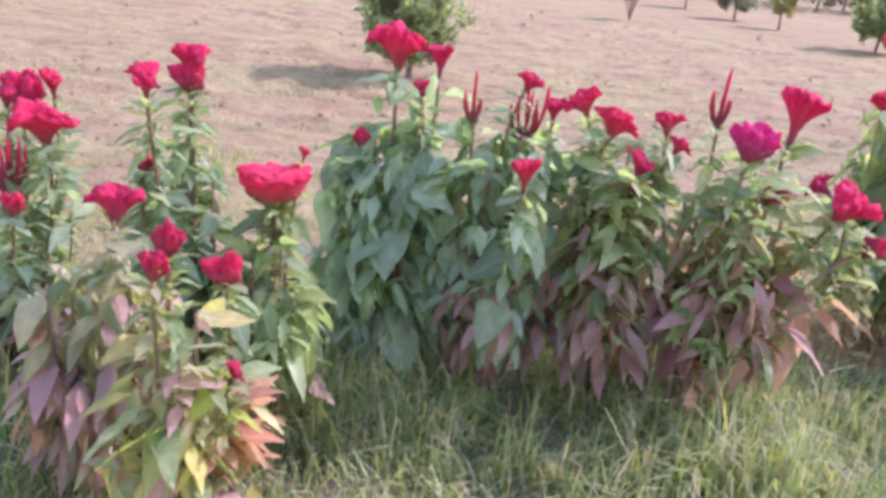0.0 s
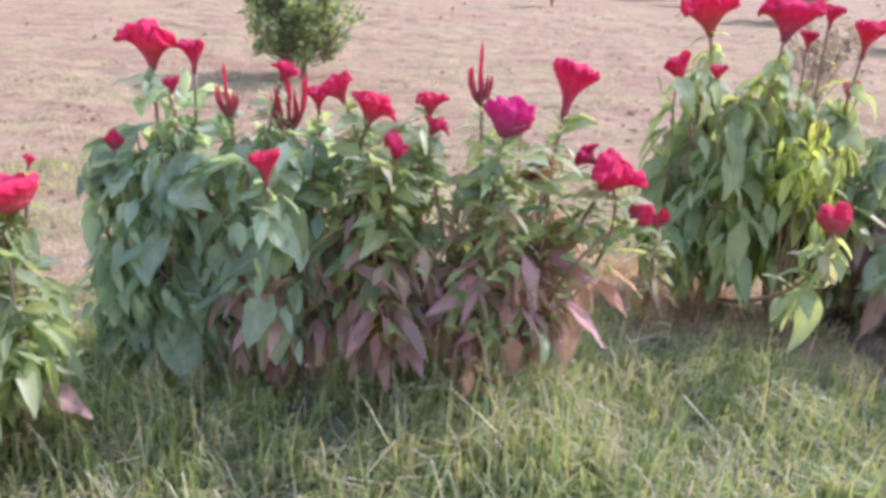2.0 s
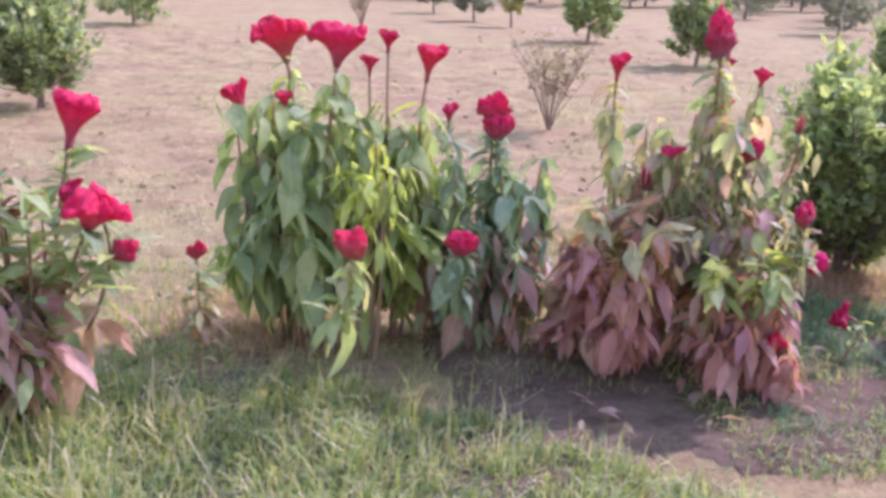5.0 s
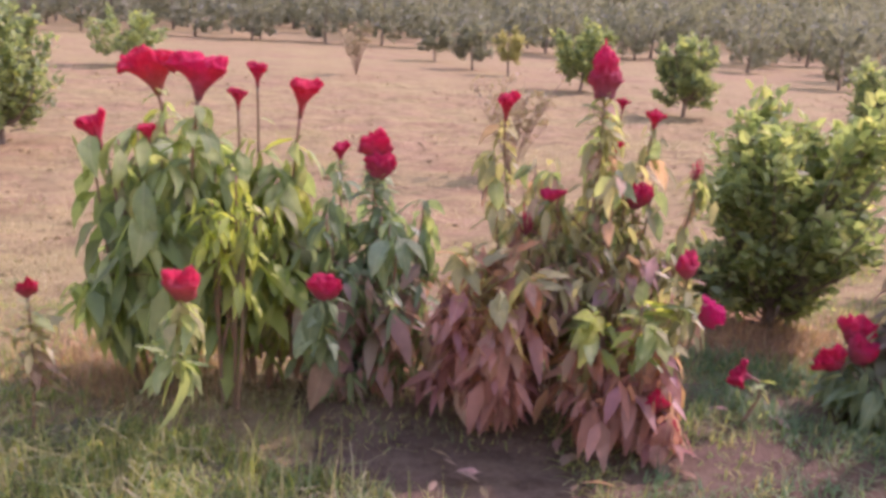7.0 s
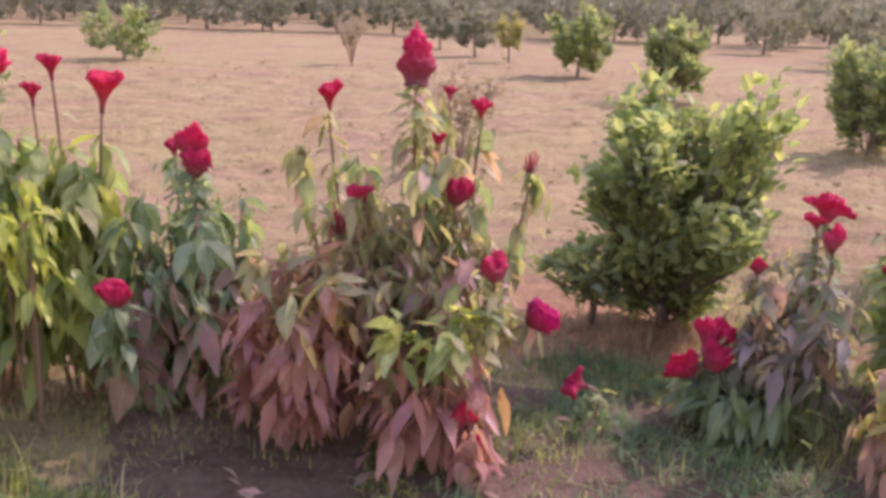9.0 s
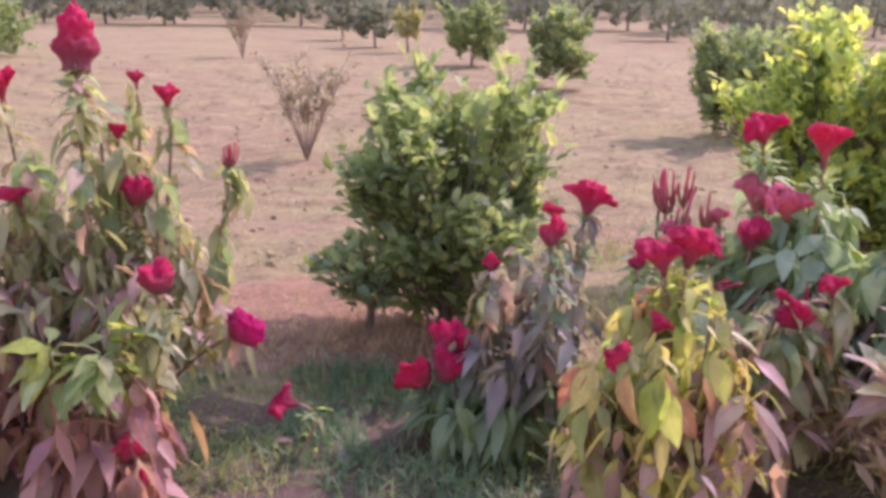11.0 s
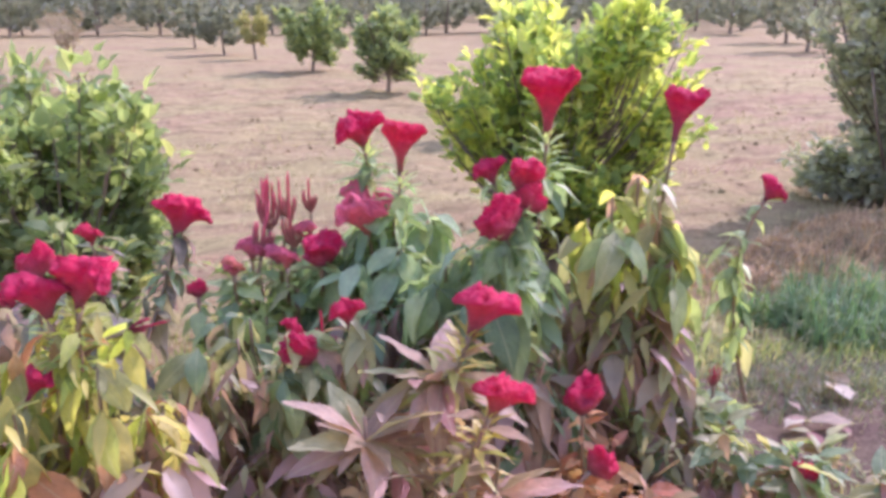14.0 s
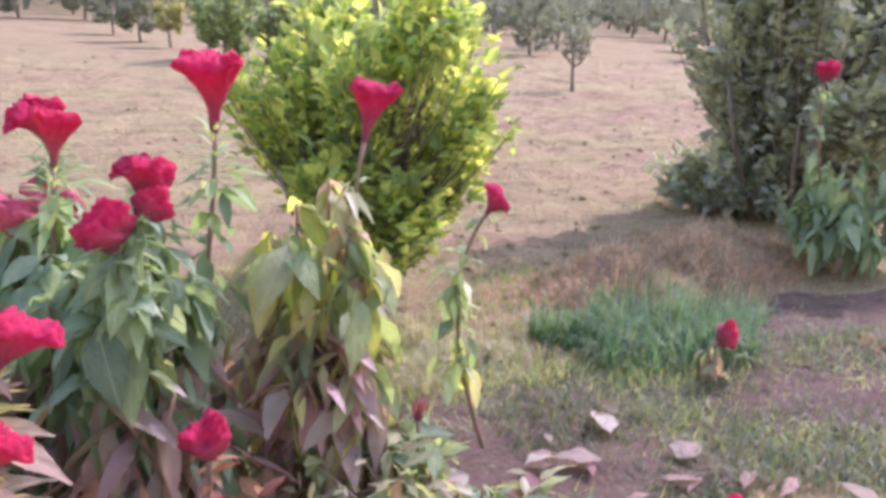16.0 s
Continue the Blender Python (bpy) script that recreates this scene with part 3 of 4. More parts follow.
def far_rows():
    """Orchard rows that close the far side of the field."""
    r = random.Random(77)
    models = [
        orchard_tree(12.9, 23.0, 1.7, 1.7, 0.0, "far", 61, "hazy grey-green tree of the far orchard rows", 1500, 0.11, 60),
        orchard_tree(8.8, 26.5, 2.0, 1.9, 0.0, "far", 62, "hazy grey-green tree of the far orchard rows", 1500, 0.12, 60),
        orchard_tree(-1.0, 28.0, 1.8, 2.0, 0.0, "far", 63, "hazy grey-green tree of the far orchard rows", 1500, 0.12, 60),
    ]
    for m in models:
        tagged(m, group="far orchard rows")
    for row in range(5):
        y = 28.5 + 4.2 * row
        x = -14 - 4 * row + r.random()
        while x < 26 + 7 * row:
            x += 1.75 + 0.3 * row + r.uniform(-0.25, 0.35)
            if r.random() < 0.06:
                continue
            k = r.uniform(0.85, 1.35) * (1 + 0.12 * row)
            copy_thing(r.choice(models), pose(x, y + r.uniform(-0.5, 0.5), 0, 0, 0, r.uniform(0, 360)) @ Matrix.Diagonal((k, k, k, 1)))
    for x, y, k in ((14.5, 20.5, 1.0), (16.3, 23.5, 1.1), (11.0, 27.0, 1.1), (17.5, 17.5, 1.1), (19.5, 21.0, 1.2), (14.6, 26.0, 1.2), (21.0, 26.0, 1.3)):
        copy_thing(r.choice(models), pose(x, y, 0, 0, 0, r.uniform(0, 360)) @ Matrix.Diagonal((k, k, k, 1)))


far_rows()


def far_woods():
    r = random.Random(5)
    v, f = [], []
    for i in range(34000):
        x, y = r.uniform(-70, 90), r.uniform(52, 64)
        top = 8.5 + 1.6 * noise.noise((x * 0.16, 0, 2)) + 1.2 * noise.noise((x * 0.6, 0, 7))
        p = Vector((x, y, r.random() ** 0.8 * top))
        d = Vector((r.uniform(-1, 1), r.uniform(-1, 0.2), r.uniform(-0.6, 1))).normalized() * r.uniform(0.25, 0.5)
        s = d.cross(Vector((0.2, 0.4, 1))).normalized() * r.uniform(0.12, 0.22)
        b = len(v)
        v += [p, p + d * 0.5 + s, p + d, p + d * 0.5 - s]
        f.append((b, b + 1, b + 2, b + 3))
    # the dense inner mass of the wood, lumpy and ragged along its top
    base, columns, rows = len(v), 130, 10
    for j in range(rows):
        for i in range(columns):
            x = -150 + 340 * i / (columns - 1)
            top = 9.5 + 1.8 * noise.noise((x * 0.11, 3, 2)) + 1.2 * noise.noise((x * 0.5, 3, 7))
            z = top * j / (rows - 1)
            v.append(Vector((x + r.uniform(-0.8, 0.8), 66 + 2.2 * noise.noise((x * 0.3, 0, z * 0.4)) + 1.5 * (j / rows) ** 2, z - 0.1 + (r.uniform(-0.5, 0.5) if j else 0))))
    f += [(base + j * columns + i, base + j * columns + i + 1, base + (j + 1) * columns + i + 1, base + (j + 1) * columns + i)
          for j in range(rows - 1) for i in range(columns - 1)]
    tagged(mesh_object("far_woods", v, f, CROWN["far"], smooth=False), "hazy belt of trees closing the horizon", "woods", kind="stuff")


far_woods()


def dry_shrub(x, y, h, wide, stalks, seed, label):
    """An open bush of thin upright branches with dusty little leaves."""
    r = random.Random(seed)
    shrub = new("dry_shrub")
    shrub.location = (x, y, relief(x, y))
    v, f, lv, lf = [], [], [], []
    for i in range(stalks):
        a = 2.4 * i + r.random()
        out = wide * 0.5 * r.uniform(0.3, 1.0)
        tip = Vector((math.cos(a) * out, math.sin(a) * out, h * r.uniform(0.55, 1)))
        pts = bend(Vector((0, 0, -0.02)), Vector((tip.x * 0.35, tip.y * 0.35, tip.z * 0.55)), tip, 7)
        tube(v, f, pts, [0.006 - 0.0007 * k for k in range(8)], 4)
        for j in range(4):
            root = pts[r.randint(3, 6)]
            end = root + Vector((r.uniform(-0.1, 0.1), r.uniform(-0.1, 0.1), r.uniform(0.02, 0.12)))
            side = bend(root, (root + end) / 2 + Vector((0, 0, 0.01)), end, 3)
            tube(v, f, side, [0.003, 0.0025, 0.002, 0.0015], 4)
            for k in range(13):
                p = r.choice(side[1:]) + Vector((r.gauss(0, 0.014), r.gauss(0, 0.014), r.gauss(0, 0.014)))
                d = Vector((r.uniform(-1, 1), r.uniform(-1, 1), r.uniform(-0.7, 0.8))).normalized() * r.uniform(0.025, 0.05)
                w = d.cross(Vector((0.2, 0.3, 1))).normalized() * r.uniform(0.010, 0.016)
                b = len(lv)
                lv += [p, p + d * 0.5 + w, p + d, p + d * 0.5 - w]
                lf.append((b, b + 1, b + 2, b + 3))
    tagged(mesh_object("twig", v, f, TWIG, shrub), kind="stuff")
    tagged(mesh_object("foliage", lv, lf, DUSTY, shrub, smooth=False), kind="stuff")
    tagged(shrub, label, "shrub")


dry_shrub(3.36, 6.66, 0.92, 0.95, 22, 1, "open twiggy shrub with dusty pinkish green leaves")
dry_shrub(2.18, 16.3, 1.05, 0.9, 22, 5, "far brown twiggy shrub in the sandy field")


# ---- cockscomb blooms ----
def cap(verts, faces, first, n, tip):
    verts.append(tip)
    faces.extend((first + k, first + (k + 1) % n, len(verts) - 1) for k in range(n))


def fold_ring(verts, faces, rings, n):
    for i in range(rings - 1):
        for k in range(n):
            a, b = i * n, (i + 1) * n
            faces.append((a + k, a + (k + 1) % n, b + (k + 1) % n, b + k))


def comb_shape(kind, seed):
    """A crested head one unit wide, standing on its neck at the origin."""
    r = random.Random(seed)
    n, rings = 64, 26
    verts, faces = [], []
    p1, p2, p3 = (r.uniform(0, 6.28) for _ in range(3))
    skew, waves = r.uniform(-0.3, 0.3), r.uniform(3.0, 5.0)
    shift = Vector((seed * 3.7, seed * 1.3, 0))
    tall = {"comb": 0.68, "trumpet": 1.25, "lump": 0.78, "tall": 1.75, "cushion": 0.52}[kind]
    for i in range(rings):
        v = i / (rings - 1)
        e = min(v / 0.7, 1.0)
        over = max(0.0, v - 0.7) / 0.3 * math.pi / 2
        for k in range(n):
            s = 2 * math.pi * k / n
            c, q = math.cos(s), math.sin(s)
            if kind in ("comb", "trumpet"):
                if kind == "comb":
                    a, b = 0.07 + 0.41 * e ** 1.6, 0.06 + 0.16 * e ** 1.4
                else:
                    a = 0.08 + 0.08 * e + 0.33 * max(0, e - 0.3) ** 1.7 / 0.7 ** 1.7
                    b = a * (1 - 0.35 * e)
                a, b = a * (0.35 + 0.65 * max(0.0, math.cos(over)) ** 0.6), b * max(0.03, math.cos(over)) ** 0.7
                x, y = a * c, b * q
                y += 0.10 * e * e * math.sin(waves * 2 * x + p1)
                z = tall * 0.84 * e + tall * 0.13 * math.sin(over)
                z += e ** 3 * (skew * x + 0.06 * math.sin(6 * x + p2) + (0.06 if kind == "trumpet" else -0.45) * x * x * 2)
                d = Vector((x * 1.4, y * 2.0, z * 0.8)) * 3.6 + shift
                fold = 1 - 2.4 * abs(noise.noise(d))
                fine = 1 - 2.4 * abs(noise.noise(d * 2.1))
                frill = math.sin(13 * x + 2.5 * math.sin(5 * x + p3) + p2)
                g = e ** 1.5
                x *= 1 + g * (0.18 * fold + 0.11 * fine)
                y *= 1 + g * (0.50 * fold + 0.28 * fine + 0.18 * frill)
                z += g * (0.08 * fold + 0.06 * fine + 0.035 * frill) * (0.4 + math.sin(over))
            else:
                if kind == "lump":
                    rad = 0.42 * math.sin(math.pi * (0.07 + 0.91 * v)) ** 0.66 * (0.86 + 0.24 * v)
                    z = tall * 1.02 * v
                    lobe = noise.noise((c * 1.15 + shift.x, q * 1.15 + shift.y, v * 1.9 + p1))
                    crest = math.sin(2.5 * s + p2 + 2.2 * v)
                    rad *= 1 + min(1, v * 3) * (0.75 * lobe + 0.13 * crest)
                    z += tall * v * (0.42 * noise.noise((c * 1.4 * rad * 2 + shift.y, q * 1.4 * rad * 2, p3)) + 0.10 * c)
                elif kind == "cushion":
                    rad = 0.10 + 0.22 * min(1.0, e * 4.0) ** 0.5 + 0.17 * e
                    rad *= max(0.03, math.cos(over)) ** 0.4
                    z = tall * (0.74 * e + 0.16 * math.sin(over)) + 0.03 * e * e * math.sin(5 * rad * c + p2)
                else:
                    rad = (0.20 + 0.30 * math.sin(math.pi * min(1, 0.12 + v * 0.95)) ** 0.8) * (1 - 0.64 * v) * (1 + 0.16 * math.sin(v * 17 + p1))
                    rad = max(rad * math.sqrt(max(0.0, 1 - v ** 6)), 0.02)
                    z = tall * v
                d = Vector((c * rad * 2, q * rad * 2, 2.0 * z)) * 1.7 + shift
                fold = 1 - 2.4 * abs(noise.noise(d))
                fine = 1 - 2.4 * abs(noise.noise(d * 2.3))
                rad *= 1 + min(1, v * 2.2) * ({"tall": 0.5, "lump": 0.30, "cushion": 0.14}[kind] * fold + {"tall": 0.24, "lump": 0.11, "cushion": 0.12}[kind] * fine - 0.08)
                x, y = rad * c, (0.62 if kind == "lump" else 0.74) * rad * q
                z += e * (0.14 * fold + 0.07 * fine) * (0.4 if kind == "cushion" else 1) + (0.35 * skew * x if kind == "lump" else 0)
            verts.append(Vector((x, y, z)))
    fold_ring(verts, faces, rings, n)
    top = sum((verts[-k] for k in range(1, n + 1)), Vector()) / n
    cap(verts, faces, (rings - 1) * n, n, top + Vector((0, 0, 0.01)))
    return verts, faces


def spike_shape(seed):
    r = random.Random(seed)
    verts, faces = [], []
    for i in range(r.randint(6, 9)):
        a = r.uniform(0, 6.28)
        foot = Vector((0.10 * math.cos(a), 0.07 * math.sin(a), 0))
        tip = Vector((-0.42 + 0.84 * (i + r.random()) / 7.5, r.uniform(-0.18, 0.18), r.uniform(0.65, 1.65)))
        pts = bend(foot, Vector((tip.x * 1.0, tip.y * 1.0, tip.z * 0.25)), tip, 9)
        fat = r.uniform(0.042, 0.062)
        tube(verts, faces, pts, [fat * (0.45 + 0.55 * min(1, k / 3)) * (1 + 0.2 * math.sin(k * 2.3 + i)) * (1 if k < 8 else 0.75 - 0.4 * (k - 8)) for k in range(10)], 7)
    return verts, faces


def bloom_meshes():
    table = {}
    for kind, count in (("comb", 6), ("trumpet", 5), ("lump", 6), ("cushion", 3), ("tall", 1), ("spike", 5)):
        for i in range(count):
            v, f = spike_shape(90 + i) if kind == "spike" else comb_shape(kind, 11 + i)
            me = bpy.data.meshes.new("bloom")
            me.from_pydata(v, [], f)
            me.materials.append(CRIMSON)
            me.polygons.foreach_set("use_smooth", [True] * len(me.polygons))
            table.setdefault(kind, []).append(me)
    for kind, base, material in (("magenta", "lump", MAGENTA), ("faded", "comb", FADED), ("plume", "spike", FADED)):
        for me in table[base][:3]:
            other = me.copy()
            other.materials[0] = material
            table.setdefault(kind, []).append(other)
    return table


BLOOMS = bloom_meshes()
TALL = {"plume": 1.3, "cushion": 0.52, "comb": 0.68, "trumpet": 1.25, "lump": 0.78, "tall": 1.75, "spike": 1.3, "magenta": 0.78, "faded": 0.68}


# ---- leaves ----
def leaf_shape(kind, seed):
    """A pointed leaf one unit long on a short stalk, creased along its midrib."""
    r = random.Random(seed)
    wide, sag = {"lance": (0.19, 0.35), "heart": (0.30, 0.30), "droop": (0.20, 0.75), "star": (0.16, 0.3)}[kind]
    wide *= r.uniform(0.85, 1.15)
    sag *= r.uniform(0.5, 1.4)
    twist, crease = r.uniform(-0.5, 0.5), r.uniform(0.10, 0.35)
    verts, faces = [], []
    steps = 8
    y = z = 0.0
    for i in range(steps + 1):
        u = i / steps
        if kind == "heart":
            w = wide * (0.05 if u < 0.1 else math.sin(math.pi * ((u - 0.1) / 0.9) ** 0.55) ** 0.9)
        else:
            w = wide * (0.05 if u < 0.1 else math.sin(math.pi * ((u - 0.1) / 0.9) ** 0.72))
        w = max(w, 0.008)
        edge = 0.10 * wide * math.sin(u * 15 + seed)
        a = twist * u
        for side in (-1, 0, 1):
            lift = crease * w + edge * side if side else 0
            verts.append(Vector((side * w * math.cos(a), y, z + lift + side * w * math.sin(a))))
        tilt = -sag * u * 1.6
        y, z = y + math.cos(tilt) / steps, z + math.sin(tilt) / steps
    for i in range(steps):
        b = 3 * i
        faces += [(b, b + 1, b + 4, b + 3), (b + 1, b + 2, b + 5, b + 4)]
    return verts, faces


LEAVES = {}


def leaf_mesh(kind, palette, r):
    key = (kind, palette)
    if key not in LEAVES:
        LEAVES[key] = []
        for i in range(6):
            v, f = leaf_shape(kind, 100 + 7 * i)
            me = bpy.data.meshes.new("leaf")
            me.from_pydata(v, [], f)
            me.materials.append(LEAF[palette])
            me.polygons.foreach_set("use_smooth", [True] * len(me.polygons))
            LEAVES[key].append(me)
    return r.choice(LEAVES[key])


def turned(p, heading, pitch, roll, size):
    """A leaf at p that points to a heading, raised by pitch."""
    m = Matrix.Translation(p) @ Matrix.Rotation(heading - math.pi / 2, 4, "Z") @ Matrix.Rotation(pitch, 4, "X") @ Matrix.Rotation(roll, 4, "Y")
    return m @ Matrix.Diagonal((size, size, size, 1))


def small_leaves(plant, twigs, count, size, palette, z0, z1, r, leaf="lance"):
    """The many lesser leaves between the large ones, as one part."""
    verts, faces = [], []
    for i in range(count):
        pts = r.choice(twigs)
        p = r.choice(pts) + Vector((r.gauss(0, 0.025), r.gauss(0, 0.025), r.uniform(-0.03, 0.03)))
        if p.z < max(0.05, z0 * 0.85) or p.z > z1 * 1.25:
            continue
        h, pitch = r.uniform(0, 6.28), radians(r.uniform(-82, -8) if leaf in ("droop", "heart") else r.uniform(-50, 45))
        d = Vector((math.cos(h) * math.cos(pitch), math.sin(h) * math.cos(pitch), math.sin(pitch)))
        side = d.cross(Vector((0, 0, 1))).normalized()
        up = side.cross(d)
        side = (side + up * r.uniform(-0.5, 0.5)).normalized()
        ln = size * r.uniform(0.55, 1.3)
        wd = ln * (r.uniform(0.2, 0.32) if leaf == "heart" else r.uniform(0.13, 0.22))
        p.z = max(p.z, 0.03 + ln * max(0.0, 0.3 - math.sin(pitch)))
        b = len(verts)
        for s, k, sag in ((0.0, 0.1, 0), (0.35, 1.0, 0.03), (0.7, 0.7, 0.13)):
            c = p + d * ln * s - Vector((0, 0, sag * ln))
            verts += [c - side * wd * k + up * wd * 0.25, c, c + side * wd * k + up * wd * 0.25]
        verts.append(p + d * ln - Vector((0, 0, 0.28 * ln)))
        for k in (0, 3):
            faces += [(b + k, b + k + 1, b + k + 4, b + k + 3), (b + k + 1, b + k + 2, b + k + 5, b + k + 4)]
        faces += [(b + 6, b + 7, b + 9), (b + 7, b + 8, b + 9)]
    if verts:
        tagged(mesh_object("foliage", verts, faces, FOLIAGE[palette], plant), kind="stuff")


def crest_leaves(plant, foot, axis, count, size, palette, r):
    """The spiky collar of narrow leaves just below a bloom."""
    verts, faces = [], []
    for i in range(count):
        s = i / count
        p = foot - axis * (0.11 * s + 0.005)
        h, pitch = 2.4 * i + r.random() * 0.6, radians(58 - 75 * s + r.uniform(-14, 14))
        d = Vector((math.cos(h) * math.cos(pitch), math.sin(h) * math.cos(pitch), math.sin(pitch)))
        side = d.cross(Vector((0.05, 0, 1))).normalized()
        up = side.cross(d)
        ln = size * (0.55 + 0.6 * s) * r.uniform(0.75, 1.2)
        wd = ln * r.uniform(0.09, 0.13)
        b = len(verts)
        mid = p + d * ln * 0.5 - up * ln * 0.03
        verts += [p, mid - side * wd + up * wd * 0.4, mid, mid + side * wd + up * wd * 0.4, p + d * ln - up * ln * 0.2]
        faces += [(b, b + 2, b + 1), (b, b + 3, b + 2), (b + 1, b + 2, b + 4), (b + 2, b + 3, b + 4)]
    tagged(mesh_object("leaf_collar", verts, faces, FOLIAGE[palette], plant), kind="stuff")


KIN = {
    "bluegreen": ("bluegreen", "bluegreen", "bluegreen", "green", "darkgreen"), "green": ("green", "green", "green", "yellowgreen", "olive", "darkgreen"),
    "darkgreen": ("darkgreen", "darkgreen", "darkgreen", "green", "bluegreen"), "olive": ("olive", "olive", "olive", "green", "darkgreen", "dry"),
    "yellowgreen": ("yellowgreen", "yellowgreen", "yellowgreen", "green", "olive", "lime"), "yellow": ("yellow", "yellow", "yellow", "yellowgreen", "olive", "orange", "lime"),
    "dusky": ("dusky", "dusky", "dusky", "darkgreen", "dry"),
    "tawny": ("orange", "yellow", "olive", "dry"),
    "mottled": ("green", "green", "green", "olive", "olive", "yellow", "lime", "dry"),
    "lime": ("lime", "lime", "lime", "yellowgreen"),
    "drypink": ("drypink", "drypink", "drypink", "dry", "dry", "olive", "orange"),
    "star": ("star", "star", "star", "star", "dry", "olive"),
}
PITCH = {"lance": (-42, 24), "heart": (-74, -14), "droop": (-82, -22), "star": (-25, 30)}
plants_made = [0]


def celosia(label, base, rx, ry, z0, z1, count, length, leaf, palette, taper, dry, blooms, rosettes=None, lush=1.0):
    """A cockscomb plant: leafy stems spread over rx by ry up to z1, and blooms at their places in the garden."""
    plants_made[0] += 1
    r = random.Random(500 + plants_made[0])
    plant = new("cockscomb_plant")
    plant.location = (base[0], base[1], 0)
    tagged(plant, label, "flower plant", "cockscomb plants of the flower bed")
    twigs = []
    mains = 0 if count < 34 and blooms else max(3, min(10, count // 22))
    for i in range(mains):
        a = 2.4 * i + r.random()
        d = math.sqrt((i + 0.5) / mains)
        tip = Vector((0.80 * rx * d * math.cos(a), 0.75 * ry * d * math.sin(a), z1 * r.uniform(0.84, 1.0) * (1 - taper * 0.55 * d)))
        foot = Vector((0.4 * tip.x, 0.4 * tip.y, -0.03))
        pts = bend(foot, Vector((tip.x * 0.9, tip.y * 0.9, tip.z * 0.45)), tip, 12)
        sv, sf = [], []
        tube(sv, sf, pts, [0.008 - 0.0004 * k for k in range(13)], 6)
        mesh_object("stem", sv, sf, DRY_STEM if palette == "drypink" else STEM, plant)
        twigs.append(pts)
    shoots = []
    if mains and z1 - z0 > 0.2:
        sv, sf = [], []
        for i in range(mains * 5):
            root = r.choice(twigs[i % mains][3:9])
            a = 2.4 * i + r.random()
            low = 1 - min(1.0, root.z / z1)
            reach = r.uniform(0.55, 0.98) * (0.72 + 0.35 * low) if taper > 0.15 else r.uniform(0.5, 0.9)
            tip = Vector((rx * reach * math.cos(a), ry * reach * math.sin(a), min(z1 * 0.92, max(z0 + 0.04, root.z + r.uniform(0.0, 0.16)))))
            pts = bend(root, Vector(((root.x + tip.x) * 0.55, (root.y + tip.y) * 0.55, (root.z + tip.z) / 2 + 0.02)), tip, 6)
            tube(sv, sf, pts, [0.0042 - 0.0004 * k for k in range(7)], 4)
            shoots.append(pts[2:])
        tagged(mesh_object("side_shoot", sv, sf, DRY_STEM if palette == "drypink" else STEM, plant), kind="stuff")
    for kind, x, y, z, w, lean in blooms:
        centre = Vector((x - base[0], y - base[1], z))
        w *= {"lump": 0.88, "magenta": 0.82, "trumpet": 0.9}.get(kind, 1.0)
        tilt = Matrix.Rotation(radians(lean), 4, "Y") @ Matrix.Rotation(radians(r.uniform(-14, 14)), 4, "X")
        axis = (tilt @ Vector((0, 0, 1))).normalized()
        foot = centre - axis * w * TALL[kind] * 0.55
        m = Matrix.Translation(foot) @ tilt @ Matrix.Rotation(radians(r.uniform(-40, 40)), 4, "Z") @ Matrix.Diagonal((w, w, w, 1))
        bloom = shared("bloom", r.choice(BLOOMS[kind]), plant, m)
        start = Vector((max(-0.3 * rx, min(0.3 * rx, centre.x * 0.4)), max(-0.3 * ry, min(0.3 * ry, centre.y * 0.4)), max(-0.02, min(foot.z * 0.2, 0.12) - 0.03)))
        reach = foot - axis * min(0.22, 0.55 * (foot - start).length)
        pts = bend(start, reach, foot + axis * 0.02 * w, 12)
        thick = 0.004 + 0.018 * w
        sv, sf = [], []
        tube(sv, sf, pts, [thick * (1.2 - 0.035 * k) for k in range(12)] + [thick * 1.15], 6)
        stalk = mesh_object("stalk", sv, sf, STEM, bloom)
        stalk.matrix_parent_inverse = m.inverted()
        twigs.append([p for p in pts[2:] if p.z < z1 * 1.02] or pts[2:5])
        few = 3 if abs(lean) >= 50 else {"trumpet": 4, "spike": 7, "plume": 3, "cushion": 34, "tall": 46}.get(kind, 18)
        for k in range(few):
            s = pts[max(5, 12 - k * 7 // 18)] if 7 < few < 30 else pts[12 - k % (4 if few == 34 else 7)] if few > 7 else pts[max(5, 10 - k)]
            if s.z < 0.05:
                continue
            size = length * r.uniform(0.4, 0.7) * (1 + 0.5 * k / few)
            shared("leaf", leaf_mesh("lance" if leaf == "heart" else leaf, r.choice(KIN.get(palette, (palette,))), r), plant,
                   turned(s - axis * r.uniform(0, 0.03), 2.4 * k + r.random(), radians(r.uniform(-40, 40)), r.uniform(-0.4, 0.4), size))
        if rosettes and abs(lean) < 50:
            crest_leaves(plant, foot, axis, int(14 + 170 * w), (0.40 + 3.2 * w) * length, rosettes, r)
    lo, hi = PITCH[leaf]
    for i in range(count):
        u = (i + r.random()) / count
        z = z0 + (z1 - z0) * u ** 0.92
        pts = r.choice(twigs)
        p = min(pts, key=lambda q: abs(q.z - z))
        if p.z < z - 0.12:
            pts = r.choice(twigs[:max(1, mains)])
            p = min(pts, key=lambda q: abs(q.z - z))
        p = p + Vector((0, 0, r.uniform(-0.02, 0.02)))
        h = math.atan2(p.y, p.x) + r.gauss(0, 1.15) if r.random() < 0.6 else r.uniform(0, 6.28)
        pitch = radians(r.uniform(lo, hi) + 45 * (u - 0.55))
